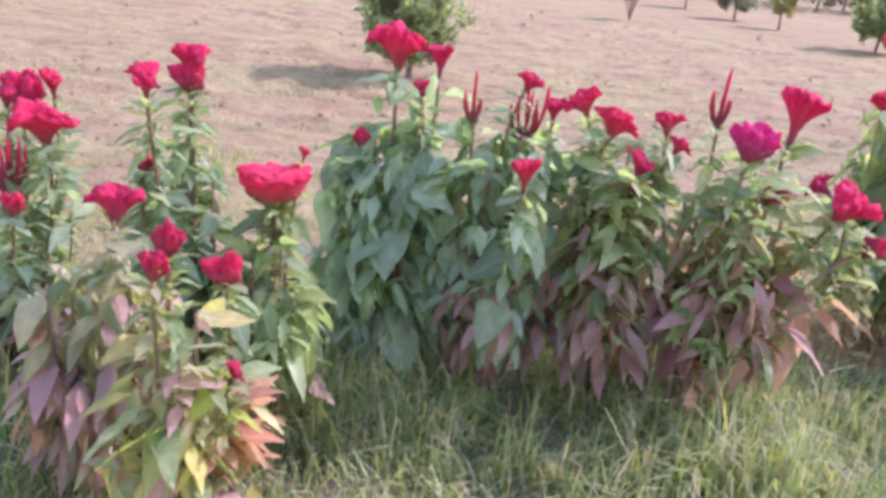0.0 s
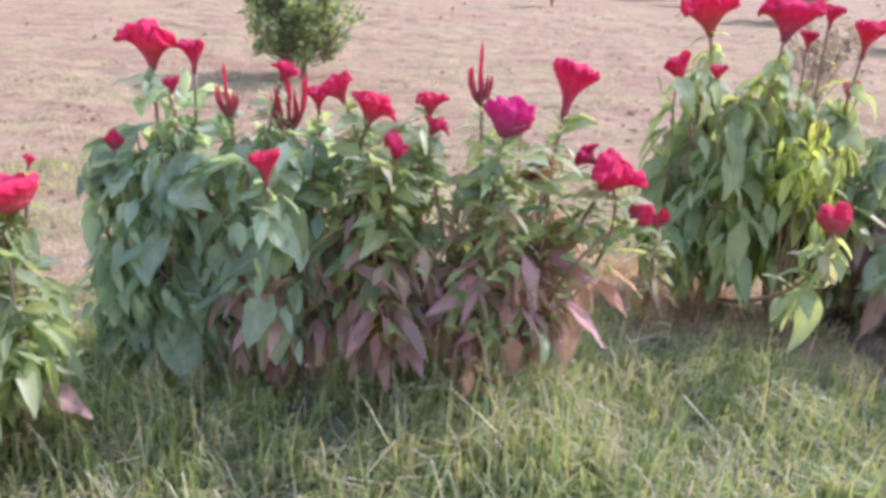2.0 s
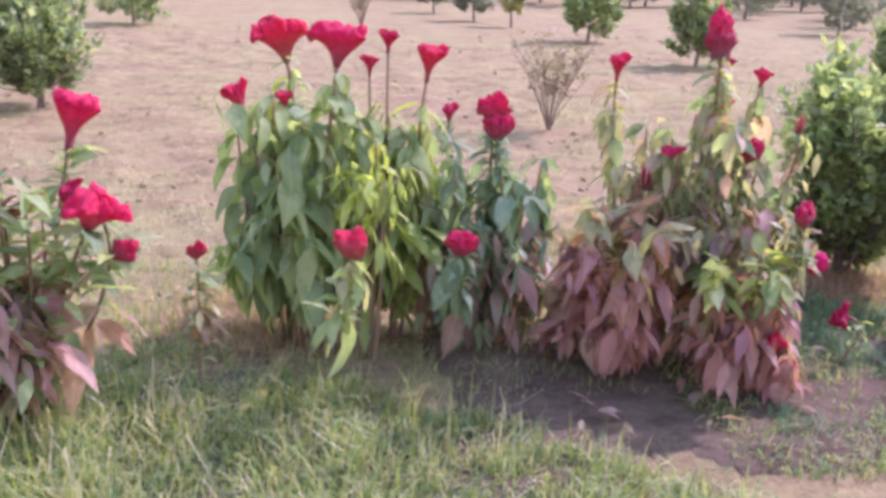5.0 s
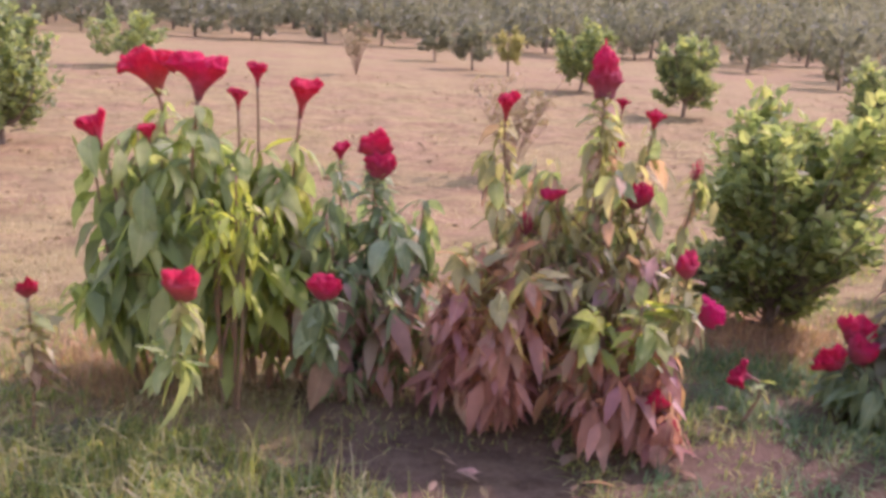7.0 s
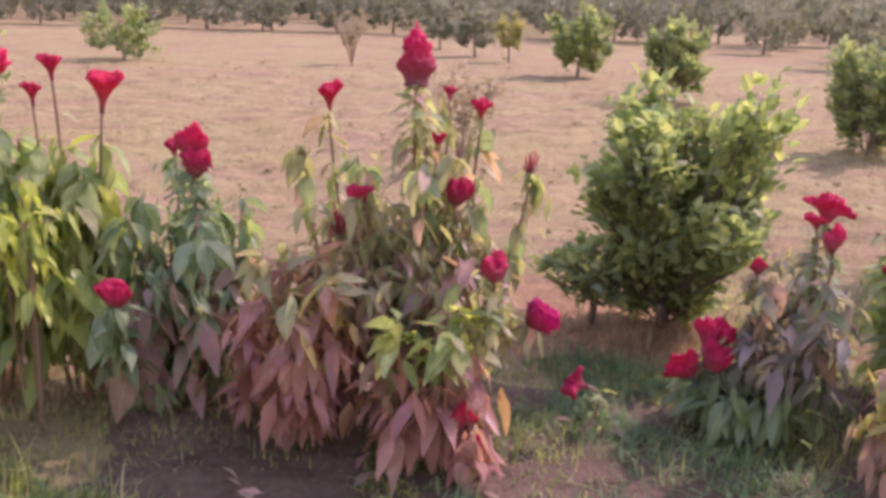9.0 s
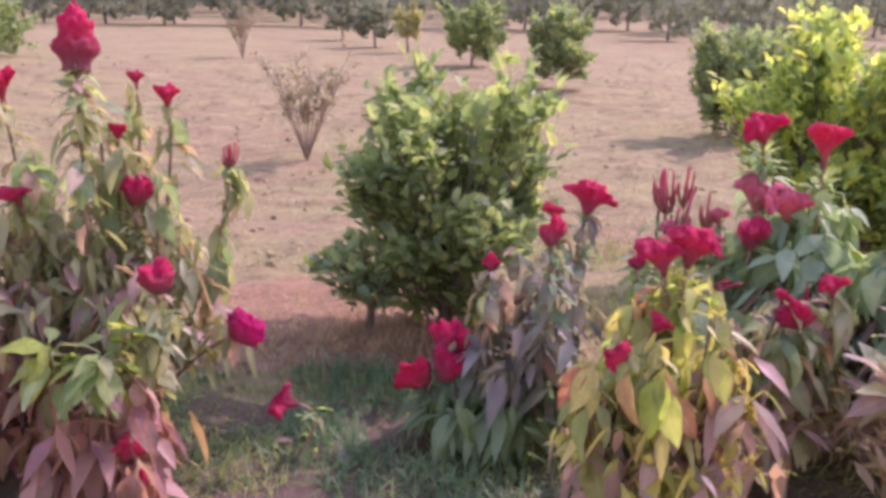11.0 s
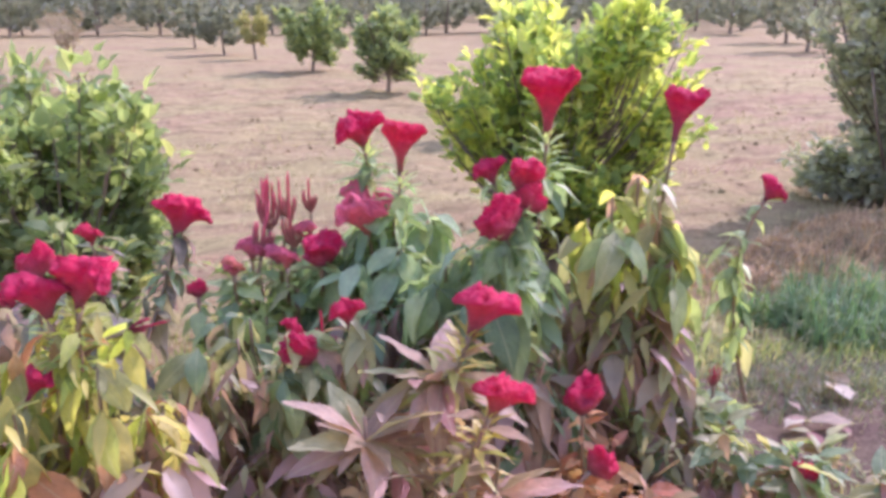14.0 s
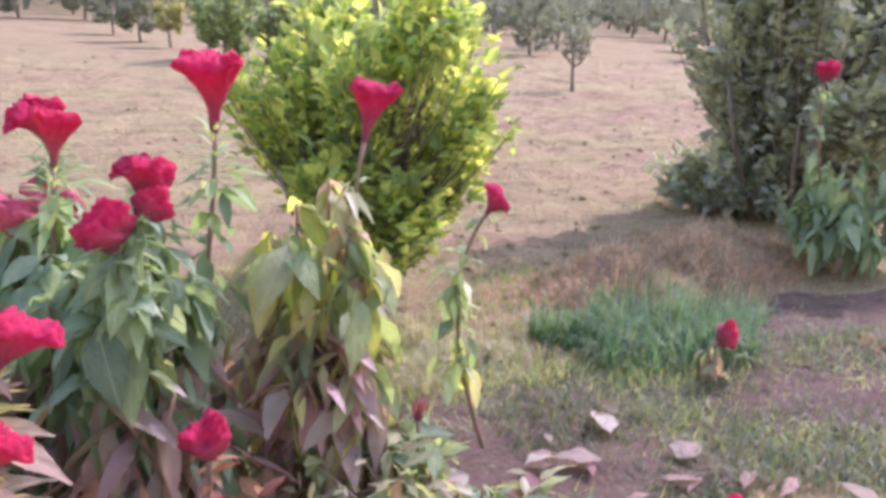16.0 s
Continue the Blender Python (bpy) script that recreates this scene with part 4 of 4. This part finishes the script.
        if leaf == "star":
            whorl = twigs[i % mains]
            p, h, pitch = whorl[-1 - i % 4].copy(), 2.4 * i + r.random(), radians(r.uniform(-38, 48))
        size = length * r.choice((0.7, 0.95, 1.15, 1.35, 1.5)) * r.uniform(0.85, 1.1) * (1.15 - 0.4 * u)
        p.z = max(p.z, 0.04 + size * 0.85 * max(0.0, math.sin(-pitch)))
        shade = r.choice(KIN.get(palette, (palette,)))
        if u < dry * r.uniform(0.6, 1.35) and palette not in ("drypink", "orange"):
            shade = "dry" if r.random() < 0.85 else "drypink"
        elif palette == "drypink" and u > dry and r.random() < 0.7:
            shade = "olive"
        shared("leaf", leaf_mesh(leaf, shade, r), plant, turned(p, h, pitch, r.uniform(-0.7, 0.7), size))
    small_leaves(plant, twigs + shoots, int(count * lush * (0.8 if leaf == "star" else 3.2)), length * 0.64, palette, z0, z1, r, leaf)
    if shoots and leaf != "star":
        low_shade = "dry" if dry > 0.12 and palette not in ("drypink", "orange") else palette
        small_leaves(plant, shoots, int(count * 1.6), length * 0.95, low_shade, z0 * 0.8, z0 + (z1 - z0) * (0.55 if low_shade == palette else min(0.6, dry + 0.12)), r, "droop")
    return plant


# ---- the flower bed ----
celosia(
    "cluster of crimson cockscomb plants with dark green leaves",
    (-1.28, 1.85), 0.28, 0.2, 0.02, 0.70, 140, 0.11, "lance", "darkgreen", 0.5, 0.2,
    [("lump", -1.20, 1.85, 0.78, 0.132, 0),
     ("trumpet", -1.14, 1.90, 0.79, 0.063, 0),
     ("comb", -1.21, 1.80, 0.77, 0.073, 0),
     ("comb", -1.09, 1.75, 0.72, 0.149, 0),
     ("spike", -1.20, 1.75, 0.60, 0.098, 0),
     ("lump", -1.13, 1.65, 0.54, 0.078, 0)],
    "green",
)
celosia(
    "tall leafy cockscomb with two crimson combs on long stalks",
    (-0.70, 1.75), 0.17, 0.16, 0.23, 0.78, 122, 0.12, "lance", "darkgreen", 0.5, 0.1,
    [("comb", -0.74, 1.55, 0.90, 0.093, 0),
     ("comb", -0.72, 1.77, 0.92, 0.096, 0),
     ("lump", -0.71, 1.75, 0.88, 0.096, 0),
     ("lump", -0.77, 1.60, 0.70, 0.056, 0)],
    "green",
)
celosia(
    "cockscomb with one broad crimson crest above narrow leaves",
    (-0.47, 1.60), 0.11, 0.13, 0.24, 0.65, 105, 0.105, "lance", "green", 0.5, 0.05,
    [("cushion", -0.48, 1.68, 0.665, 0.172, 0),
     ("trumpet", -0.42, 1.72, 0.73, 0.031, 10),
     ("lump", -0.49, 1.35, 0.56, 0.095, 0)],
    "yellowgreen",
)
celosia(
    "cockscomb with drooping dull leaves and one round crimson crest",
    (-0.74, 1.32), 0.17, 0.14, 0.18, 0.62, 110, 0.12, "droop", "olive", 0.35, 0.45,
    [("comb", -0.71, 1.32, 0.69, 0.105, 0)],
    "olive",
)
celosia(
    "slim cockscomb with yellow-green leaves rising out of the grass",
    (-0.49, 1.06), 0.12, 0.10, 0.24, 0.66, 50, 0.1, "lance", "mottled", 0.3, 0.1,
    [("lump", -0.50, 1.06, 0.73, 0.073, 0),
     ("lump", -0.51, 1.02, 0.70, 0.066, 0),
     ("comb", -0.38, 1.06, 0.49, 0.042, 20)],
    "yellowgreen",
)
celosia(
    "dense cockscomb bush with broad blue-green heart-shaped leaves",
    (-0.24, 2.08), 0.22, 0.2, 0.14, 0.88, 259, 0.11, "heart", "bluegreen", 0.45, 0.0,
    [("comb", -0.26, 2.14, 0.95, 0.159, 0),
     ("trumpet", -0.14, 2.12, 0.93, 0.074, 0),
     ("trumpet", -0.18, 2.05, 0.86, 0.044, 0),
     ("lump", -0.33, 2.00, 0.72, 0.059, 0)],
)
celosia(
    "leafy cockscomb with crimson spikes and small fans",
    (0.08, 2.05), 0.19, 0.2, 0.19, 0.84, 259, 0.105, "heart", "bluegreen", 0.25, 0.15,
    [("spike", -0.03, 2.05, 0.85, 0.094, 0),
     ("comb", 0.11, 2.10, 0.90, 0.070, 25),
     ("spike", 0.11, 2.10, 0.82, 0.112, 0),
     ("trumpet", 0.19, 2.15, 0.82, 0.065, 0),
     ("trumpet", 0.12, 1.79, 0.72, 0.073, 0),
     ("spike", -0.17, 2.00, 0.87, 0.031, 0)],
    "green",
)
celosia(
    "cockscomb with pointed crimson fans and pinkish drying lower leaves",
    (0.38, 2.05), 0.16, 0.2, 0.24, 0.83, 259, 0.112, "lance", "green", 0.25, 0.3,
    [("comb", 0.26, 2.04, 0.87, 0.096, -25),
     ("comb", 0.35, 2.04, 0.82, 0.116, 20),
     ("trumpet", 0.38, 2.20, 0.71, 0.074, 15),
     ("trumpet", 0.42, 1.95, 0.73, 0.067, 10),
     ("spike", 0.41, 1.95, 0.68, 0.034, 0)],
    "green",
)
celosia(
    "cockscomb with a magenta knob, red spikes and a stalked funnel bloom",
    (0.72, 2.02), 0.19, 0.22, 0.25, 0.83, 259, 0.112, "lance", "green", 0.25, 0.36,
    [("comb", 0.50, 2.10, 0.83, 0.084, 0),
     ("comb", 0.52, 2.00, 0.79, 0.066, 30),
     ("spike", 0.64, 2.10, 0.91, 0.108, 0),
     ("magenta", 0.71, 1.99, 0.82, 0.136, 15),
     ("trumpet", 0.89, 2.24, 0.86, 0.131, 12),
     ("comb", 0.985, 1.99, 0.67, 0.150, 28),
     ("comb", 0.93, 2.05, 0.715, 0.075, -55),
     ("lump", 1.06, 1.95, 0.59, 0.080, 60),
     ("spike", 0.81, 2.00, 0.69, 0.081, 70)],
    "green",
)
celosia(
    "low shoot with one small red bloom",
    (1.17, 2.26), 0.06, 0.08, 0.20, 0.41, 24, 0.08, "lance", "olive", 0.2, 0.4,
    [("lump", 1.19, 2.26, 0.48, 0.061, 0)],
)
celosia(
    "cockscomb with long drooping pale leaves under crimson fans",
    (1.46, 2.70), 0.25, 0.24, 0.27, 0.94, 276, 0.15, "droop", "green", 0.2, 0.0,
    [("trumpet", 1.29, 2.64, 0.86, 0.094, -20),
     ("trumpet", 1.43, 2.70, 0.85, 0.057, 0),
     ("comb", 1.42, 2.86, 1.03, 0.194, -12),
     ("comb", 1.61, 2.62, 1.04, 0.176, 8),
     ("lump", 1.64, 2.10, 0.55, 0.110, 10)],
)
celosia(
    "cockscomb with hanging light green leaves and slender funnel blooms",
    (1.78, 2.72), 0.18, 0.2, 0.26, 0.86, 200, 0.145, "droop", "yellowgreen", 0.25, 0.0,
    [("trumpet", 1.71, 2.70, 0.97, 0.059, 0),
     ("trumpet", 1.77, 2.70, 1.05, 0.066, 0),
     ("trumpet", 1.91, 2.72, 0.98, 0.104, 8)],
)
celosia(
    "cockscomb with dark green leaves and a knobbed crimson head",
    (2.11, 2.68), 0.34, 0.25, 0.05, 0.73, 280, 0.13, "droop", "darkgreen", 0.25, 0.34,
    [("trumpet", 2.03, 3.05, 0.75, 0.067, 0),
     ("lump", 2.15, 2.78, 0.82, 0.118, 0),
     ("lump", 2.16, 2.76, 0.76, 0.118, 0),
     ("lump", 1.99, 2.40, 0.45, 0.107, 0)],
    "darkgreen",
)
celosia(
    "cockscomb with withered pink-brown leaves hanging to bare soil",
    (2.52, 2.42), 0.21, 0.22, 0.02, 0.60, 186, 0.125, "droop", "drypink", 0.1, 0.85,
    [("spike", 2.62, 2.50, 0.65, 0.064, 0),
     ("lump", 2.97, 2.15, 0.19, 0.091, 0),
     ("lump", 3.00, 2.10, 0.14, 0.059, 0)],
    None, 1.8,
)
celosia(
    "tall cockscomb with a towering crimson head and green side leaves",
    (2.81, 2.56), 0.38, 0.24, 0.30, 0.97, 280, 0.108, "droop", "olive", 0.2, 0.2,
    [("trumpet", 2.58, 2.77, 0.97, 0.080, 0),
     ("tall", 2.84, 2.56, 1.13, 0.098, 0),
     ("trumpet", 2.95, 2.69, 1.00, 0.042, 0),
     ("trumpet", 3.04, 2.62, 0.96, 0.061, 0),
     ("lump", 2.96, 2.50, 0.74, 0.103, 0),
     ("comb", 2.69, 2.45, 0.74, 0.074, -20),
     ("spike", 3.19, 2.60, 0.81, 0.050, 0),
     ("trumpet", 2.91, 2.60, 0.87, 0.049, 0),
     ("lump", 3.05, 2.24, 0.59, 0.100, 0),
     ("magenta", 3.22, 2.44, 0.37, 0.115, 60)],
    "olive", 2.4,
)
celosia(
    "fallen pink-brown cockscomb leaves hanging over the soil",
    (2.88, 2.24), 0.21, 0.16, 0.02, 0.40, 96, 0.135, "droop", "drypink", 0.1, 1.5,
    [],
)
celosia(
    "toppled cockscomb stalk with one leaning crimson head",
    (3.34, 2.35), 0.06, 0.05, 0.07, 0.17, 5, 0.06, "lance", "green", 0.1, 0.0,
    [("comb", 3.33, 2.35, 0.20, 0.093, -70)],
)
celosia(
    "leafy grey-green cockscomb before the dark tree with a dull red head",
    (8.10, 3.60), 0.39, 0.22, 0.02, 0.58, 150, 0.12, "droop", "darkgreen", 0.3, 0.1,
    [("lump", 7.82, 3.60, 0.93, 0.115, 0)],
)
celosia(
    "low cockscomb with dark green leaves and a sprawling red head",
    (3.90, 2.42), 0.22, 0.2, 0.02, 0.25, 131, 0.12, "droop", "darkgreen", 0.2, 0.0,
    [("lump", 3.69, 2.45, 0.21, 0.121, -50),
     ("lump", 3.79, 2.50, 0.29, 0.126, 20),
     ("lump", 3.77, 2.42, 0.25, 0.116, 40)],
)
celosia(
    "cockscomb with dusky grey-purple leaves and clustered crimson knobs",
    (4.00, 2.42), 0.19, 0.2, 0.14, 0.63, 122, 0.105, "droop", "dusky", 0.3, 0.1,
    [("lump", 4.01, 2.30, 0.66, 0.082, 0),
     ("comb", 4.09, 2.55, 0.65, 0.064, -10),
     ("comb", 4.29, 2.85, 0.61, 0.149, 15),
     ("lump", 3.90, 2.50, 0.52, 0.060, 0)],
    "darkgreen",
)
celosia(
    "yellow-green cockscomb with a long crimson comb and tawny leaves",
    (4.12, 1.80), 0.23, 0.19, 0.26, 0.72, 280, 0.098, "droop", "yellow", 0.4, 0.36,
    [("comb", 4.11, 1.83, 0.74, 0.097, -10),
     ("comb", 4.17, 1.83, 0.76, 0.110, 10),
     ("comb", 3.99, 1.70, 0.59, 0.062, -60),
     ("trumpet", 4.09, 1.78, 0.61, 0.048, 30),
     ("spike", 4.26, 1.85, 0.67, 0.044, 80)],
    "lime",
)
celosia(
    "cockscomb cluster with feathery pink spikes",
    (4.56, 2.55), 0.20, 0.22, 0.14, 0.59, 175, 0.1, "lance", "green", 0.3, 0.1,
    [("lump", 4.63, 2.42, 0.61, 0.111, 0),
     ("faded", 4.74, 2.45, 0.68, 0.132, -15),
     ("plume", 4.51, 2.60, 0.62, 0.091, 15),
     ("faded", 4.61, 2.60, 0.61, 0.070, -10),
     ("plume", 4.58, 2.60, 0.63, 0.080, 0),
     ("plume", 4.53, 2.85, 0.65, 0.091, 0),
     ("plume", 4.59, 2.80, 0.66, 0.090, 0),
     ("faded", 4.64, 2.45, 0.60, 0.092, 0),
     ("faded", 4.55, 2.50, 0.57, 0.065, 0),
     ("faded", 4.42, 2.50, 0.56, 0.055, 0),
     ("faded", 4.79, 2.70, 0.64, 0.144, 0),
     ("faded", 4.84, 2.65, 0.66, 0.084, 30),
     ("plume", 4.66, 2.90, 0.64, 0.069, 0),
     ("lump", 4.33, 2.50, 0.51, 0.050, 0),
     ("plume", 4.53, 2.80, 0.64, 0.092, 0),
     ("faded", 4.54, 2.55, 0.56, 0.075, 0),
     ("faded", 4.47, 2.60, 0.57, 0.076, 0),
     ("faded", 4.42, 2.50, 0.55, 0.050, 0),
     ("plume", 4.57, 2.85, 0.65, 0.067, 0)],
)
celosia(
    "leafy cockscomb with crimson fans over grey-green drooping leaves",
    (4.80, 2.45), 0.21, 0.2, 0.19, 0.78, 271, 0.135, "droop", "bluegreen", 0.35, 0.22,
    [("comb", 4.78, 2.71, 0.85, 0.131, -15),
     ("trumpet", 4.84, 2.47, 0.85, 0.102, 5)],
    "green",
)
celosia(
    "large cockscomb with a many-lobed crimson head",
    (4.99, 2.15), 0.19, 0.2, 0.24, 0.79, 280, 0.135, "droop", "darkgreen", 0.35, 0.32,
    [("lump", 5.03, 2.10, 0.84, 0.092, 20),
     ("lump", 5.03, 2.08, 0.79, 0.089, 35),
     ("lump", 4.96, 2.04, 0.76, 0.102, -15),
     ("comb", 5.00, 2.25, 0.82, 0.077, -20),
     ("trumpet", 5.16, 2.30, 0.97, 0.132, 0)],
    "green",
)
celosia(
    "tall cockscomb with yellowing hanging leaves and a funnel bloom",
    (5.37, 2.25), 0.16, 0.18, 0.22, 0.82, 215, 0.14, "droop", "mottled", 0.3, 0.2,
    [("trumpet", 5.47, 2.24, 0.94, 0.104, 12)],
)
celosia(
    "cockscomb with small red heads among narrow green leaves",
    (4.48, 2.12), 0.25, 0.2, 0.28, 0.59, 192, 0.115, "droop", "olive", 0.2, 0.3,
    [("comb", 4.63, 2.03, 0.59, 0.069, -10),
     ("lump", 4.53, 2.00, 0.53, 0.089, -30),
     ("spike", 4.59, 2.05, 0.54, 0.062, 0),
     ("comb", 4.52, 2.05, 0.56, 0.048, 15)],
    "olive",
)
celosia(
    "low cockscomb with pale pinkish star-like leaf rosettes",
    (4.72, 1.72), 0.23, 0.22, 0.22, 0.55, 104, 0.118, "star", "star", 0.0, 0.3,
    [("comb", 4.83, 1.77, 0.67, 0.118, 28),
     ("comb", 4.82, 1.63, 0.57, 0.092, 25)],
    "yellow",
)
celosia(
    "stubby cockscomb with a ragged crimson head and orange lower leaves",
    (5.17, 1.92), 0.12, 0.16, 0.04, 0.24, 64, 0.095, "lance", "orange", 0.1, 0.6,
    [("lump", 5.11, 1.92, 0.40, 0.107, 0),
     ("lump", 5.12, 1.85, 0.28, 0.077, 60)],
)
celosia(
    "lone spindly cockscomb with one small bloom and limp leaves",
    (5.80, 2.30), 0.05, 0.06, 0.34, 0.58, 13, 0.09, "droop", "green", 0.2, 0.0,
    [("comb", 5.775, 2.28, 0.725, 0.078, 35)],
)
celosia(
    "small green seedling with two dark red buds",
    (5.54, 2.15), 0.10, 0.12, 0.07, 0.25, 45, 0.1, "lance", "green", 0.1, 0.1,
    [("spike", 5.52, 2.15, 0.28, 0.036, 0),
     ("spike", 5.57, 2.15, 0.29, 0.037, 0)],
)
celosia(
    "low weedy cockscomb with small red heads near the soil",
    (5.76, 1.95), 0.20, 0.2, 0.10, 0.16, 70, 0.1, "lance", "olive", 0.1, 0.4,
    [("lump", 5.67, 1.90, 0.14, 0.060, 30)],
)
celosia(
    "toppled cockscomb shoot with one red head beside the grass",
    (6.80, 2.66), 0.08, 0.1, 0.02, 0.07, 10, 0.08, "droop", "olive", 0.1, 0.5,
    [("lump", 6.76, 2.66, 0.16, 0.105, 72)],
)
celosia(
    "short cockscomb with a dull crimson knob on bare soil",
    (6.17, 1.80), 0.07, 0.1, 0.10, 0.17, 28, 0.08, "lance", "olive", 0.1, 0.5,
    [("lump", 6.16, 1.80, 0.15, 0.083, 20)],
)
celosia(
    "fresh green cockscomb side shoot with spreading leaves",
    (2.88, 2.22), 0.16, 0.12, 0.35, 0.53, 38, 0.12, "lance", "yellowgreen", 0.2, 0.1,
    [],
)
celosia(
    "slender dusty cockscomb stems with narrow grey-green leaves",
    (2.87, 2.62), 0.27, 0.2, 0.52, 1.03, 62, 0.085, "droop", "olive", 0.85, 0.0,
    [],
    None, 3.2,
)
celosia(
    "tawny yellow-brown cockscomb side shoot above withered leaves",
    (2.52, 2.36), 0.17, 0.12, 0.42, 0.64, 34, 0.105, "lance", "tawny", 0.2, 0.0,
    [],
    None, 1.6,
)
# shoot added so that its lime colour carries the backlit glow
celosia(
    "cockscomb shoot coloured lime-green for a backlit glow between drooping leaves",
    (1.70, 2.50), 0.10, 0.07, 0.60, 0.80, 28, 0.09, "droop", "lime", 0.2, 0.0,
    [],
    None, 2.0,
)
celosia(
    "low broad-leaved weed with dull grey-green leaves",
    (5.43, 2.05), 0.16, 0.16, 0.08, 0.31, 59, 0.082, "lance", "olive", 0.3, 0.15,
    [],
)
celosia(
    "low broad-leaved weed with dull grey-green leaves",
    (5.63, 1.98), 0.14, 0.15, 0.05, 0.19, 42, 0.085, "lance", "darkgreen", 0.3, 0.3,
    [],
)
celosia(
    "few orange withered leaves low on the cockscomb row",
    (0.62, 1.86), 0.06, 0.06, 0.14, 0.27, 8, 0.09, "lance", "orange", 0.3, 0.5,
    [],
)
celosia(
    "orange withered leaf tuft beside the slim cockscomb",
    (-0.42, 1.12), 0.06, 0.08, 0.28, 0.44, 35, 0.09, "lance", "orange", 0.3, 0.5,
    [],
)


# ---- litter ----
def dry_leaf(x, y, size, turn, seed, shade="dry"):
    r = random.Random(seed)
    ob = new("dead_leaf", leaf_mesh("heart" if shade == "bleached" else "star", shade, r))
    ob.matrix_basis = turned(Vector((x, y, 0.03 + 0.1 * size)), radians(turn), radians(8), r.uniform(-0.5, 0.5), size)
    tagged(ob, "large bleached dead leaf curling on the soil" if shade == "bleached" else "curled brownish dead leaf lying on the soil", "leaf", "dead leaves on the soil")


for i in range(20):
    dry_leaf(rng.uniform(5.5, 6.7), rng.uniform(1.85, 2.45), rng.uniform(0.07, 0.13), rng.uniform(0, 360), i, "dry" if i % 2 else "star")
for i in range(18):
    dry_leaf(rng.uniform(2.2, 3.6), rng.uniform(1.9, 2.5), rng.uniform(0.06, 0.11), rng.uniform(0, 360), i, "dry" if i % 2 else "star")
for i, (x, y, turn) in enumerate(((5.90, 2.27, 12), (6.10, 2.24, 160), (6.19, 2.36, 80), (5.74, 2.25, 200), (6.30, 2.20, 30))):
    dry_leaf(x, y, 0.105 + 0.018 * (i % 3), turn, 70 + i, "bleached")
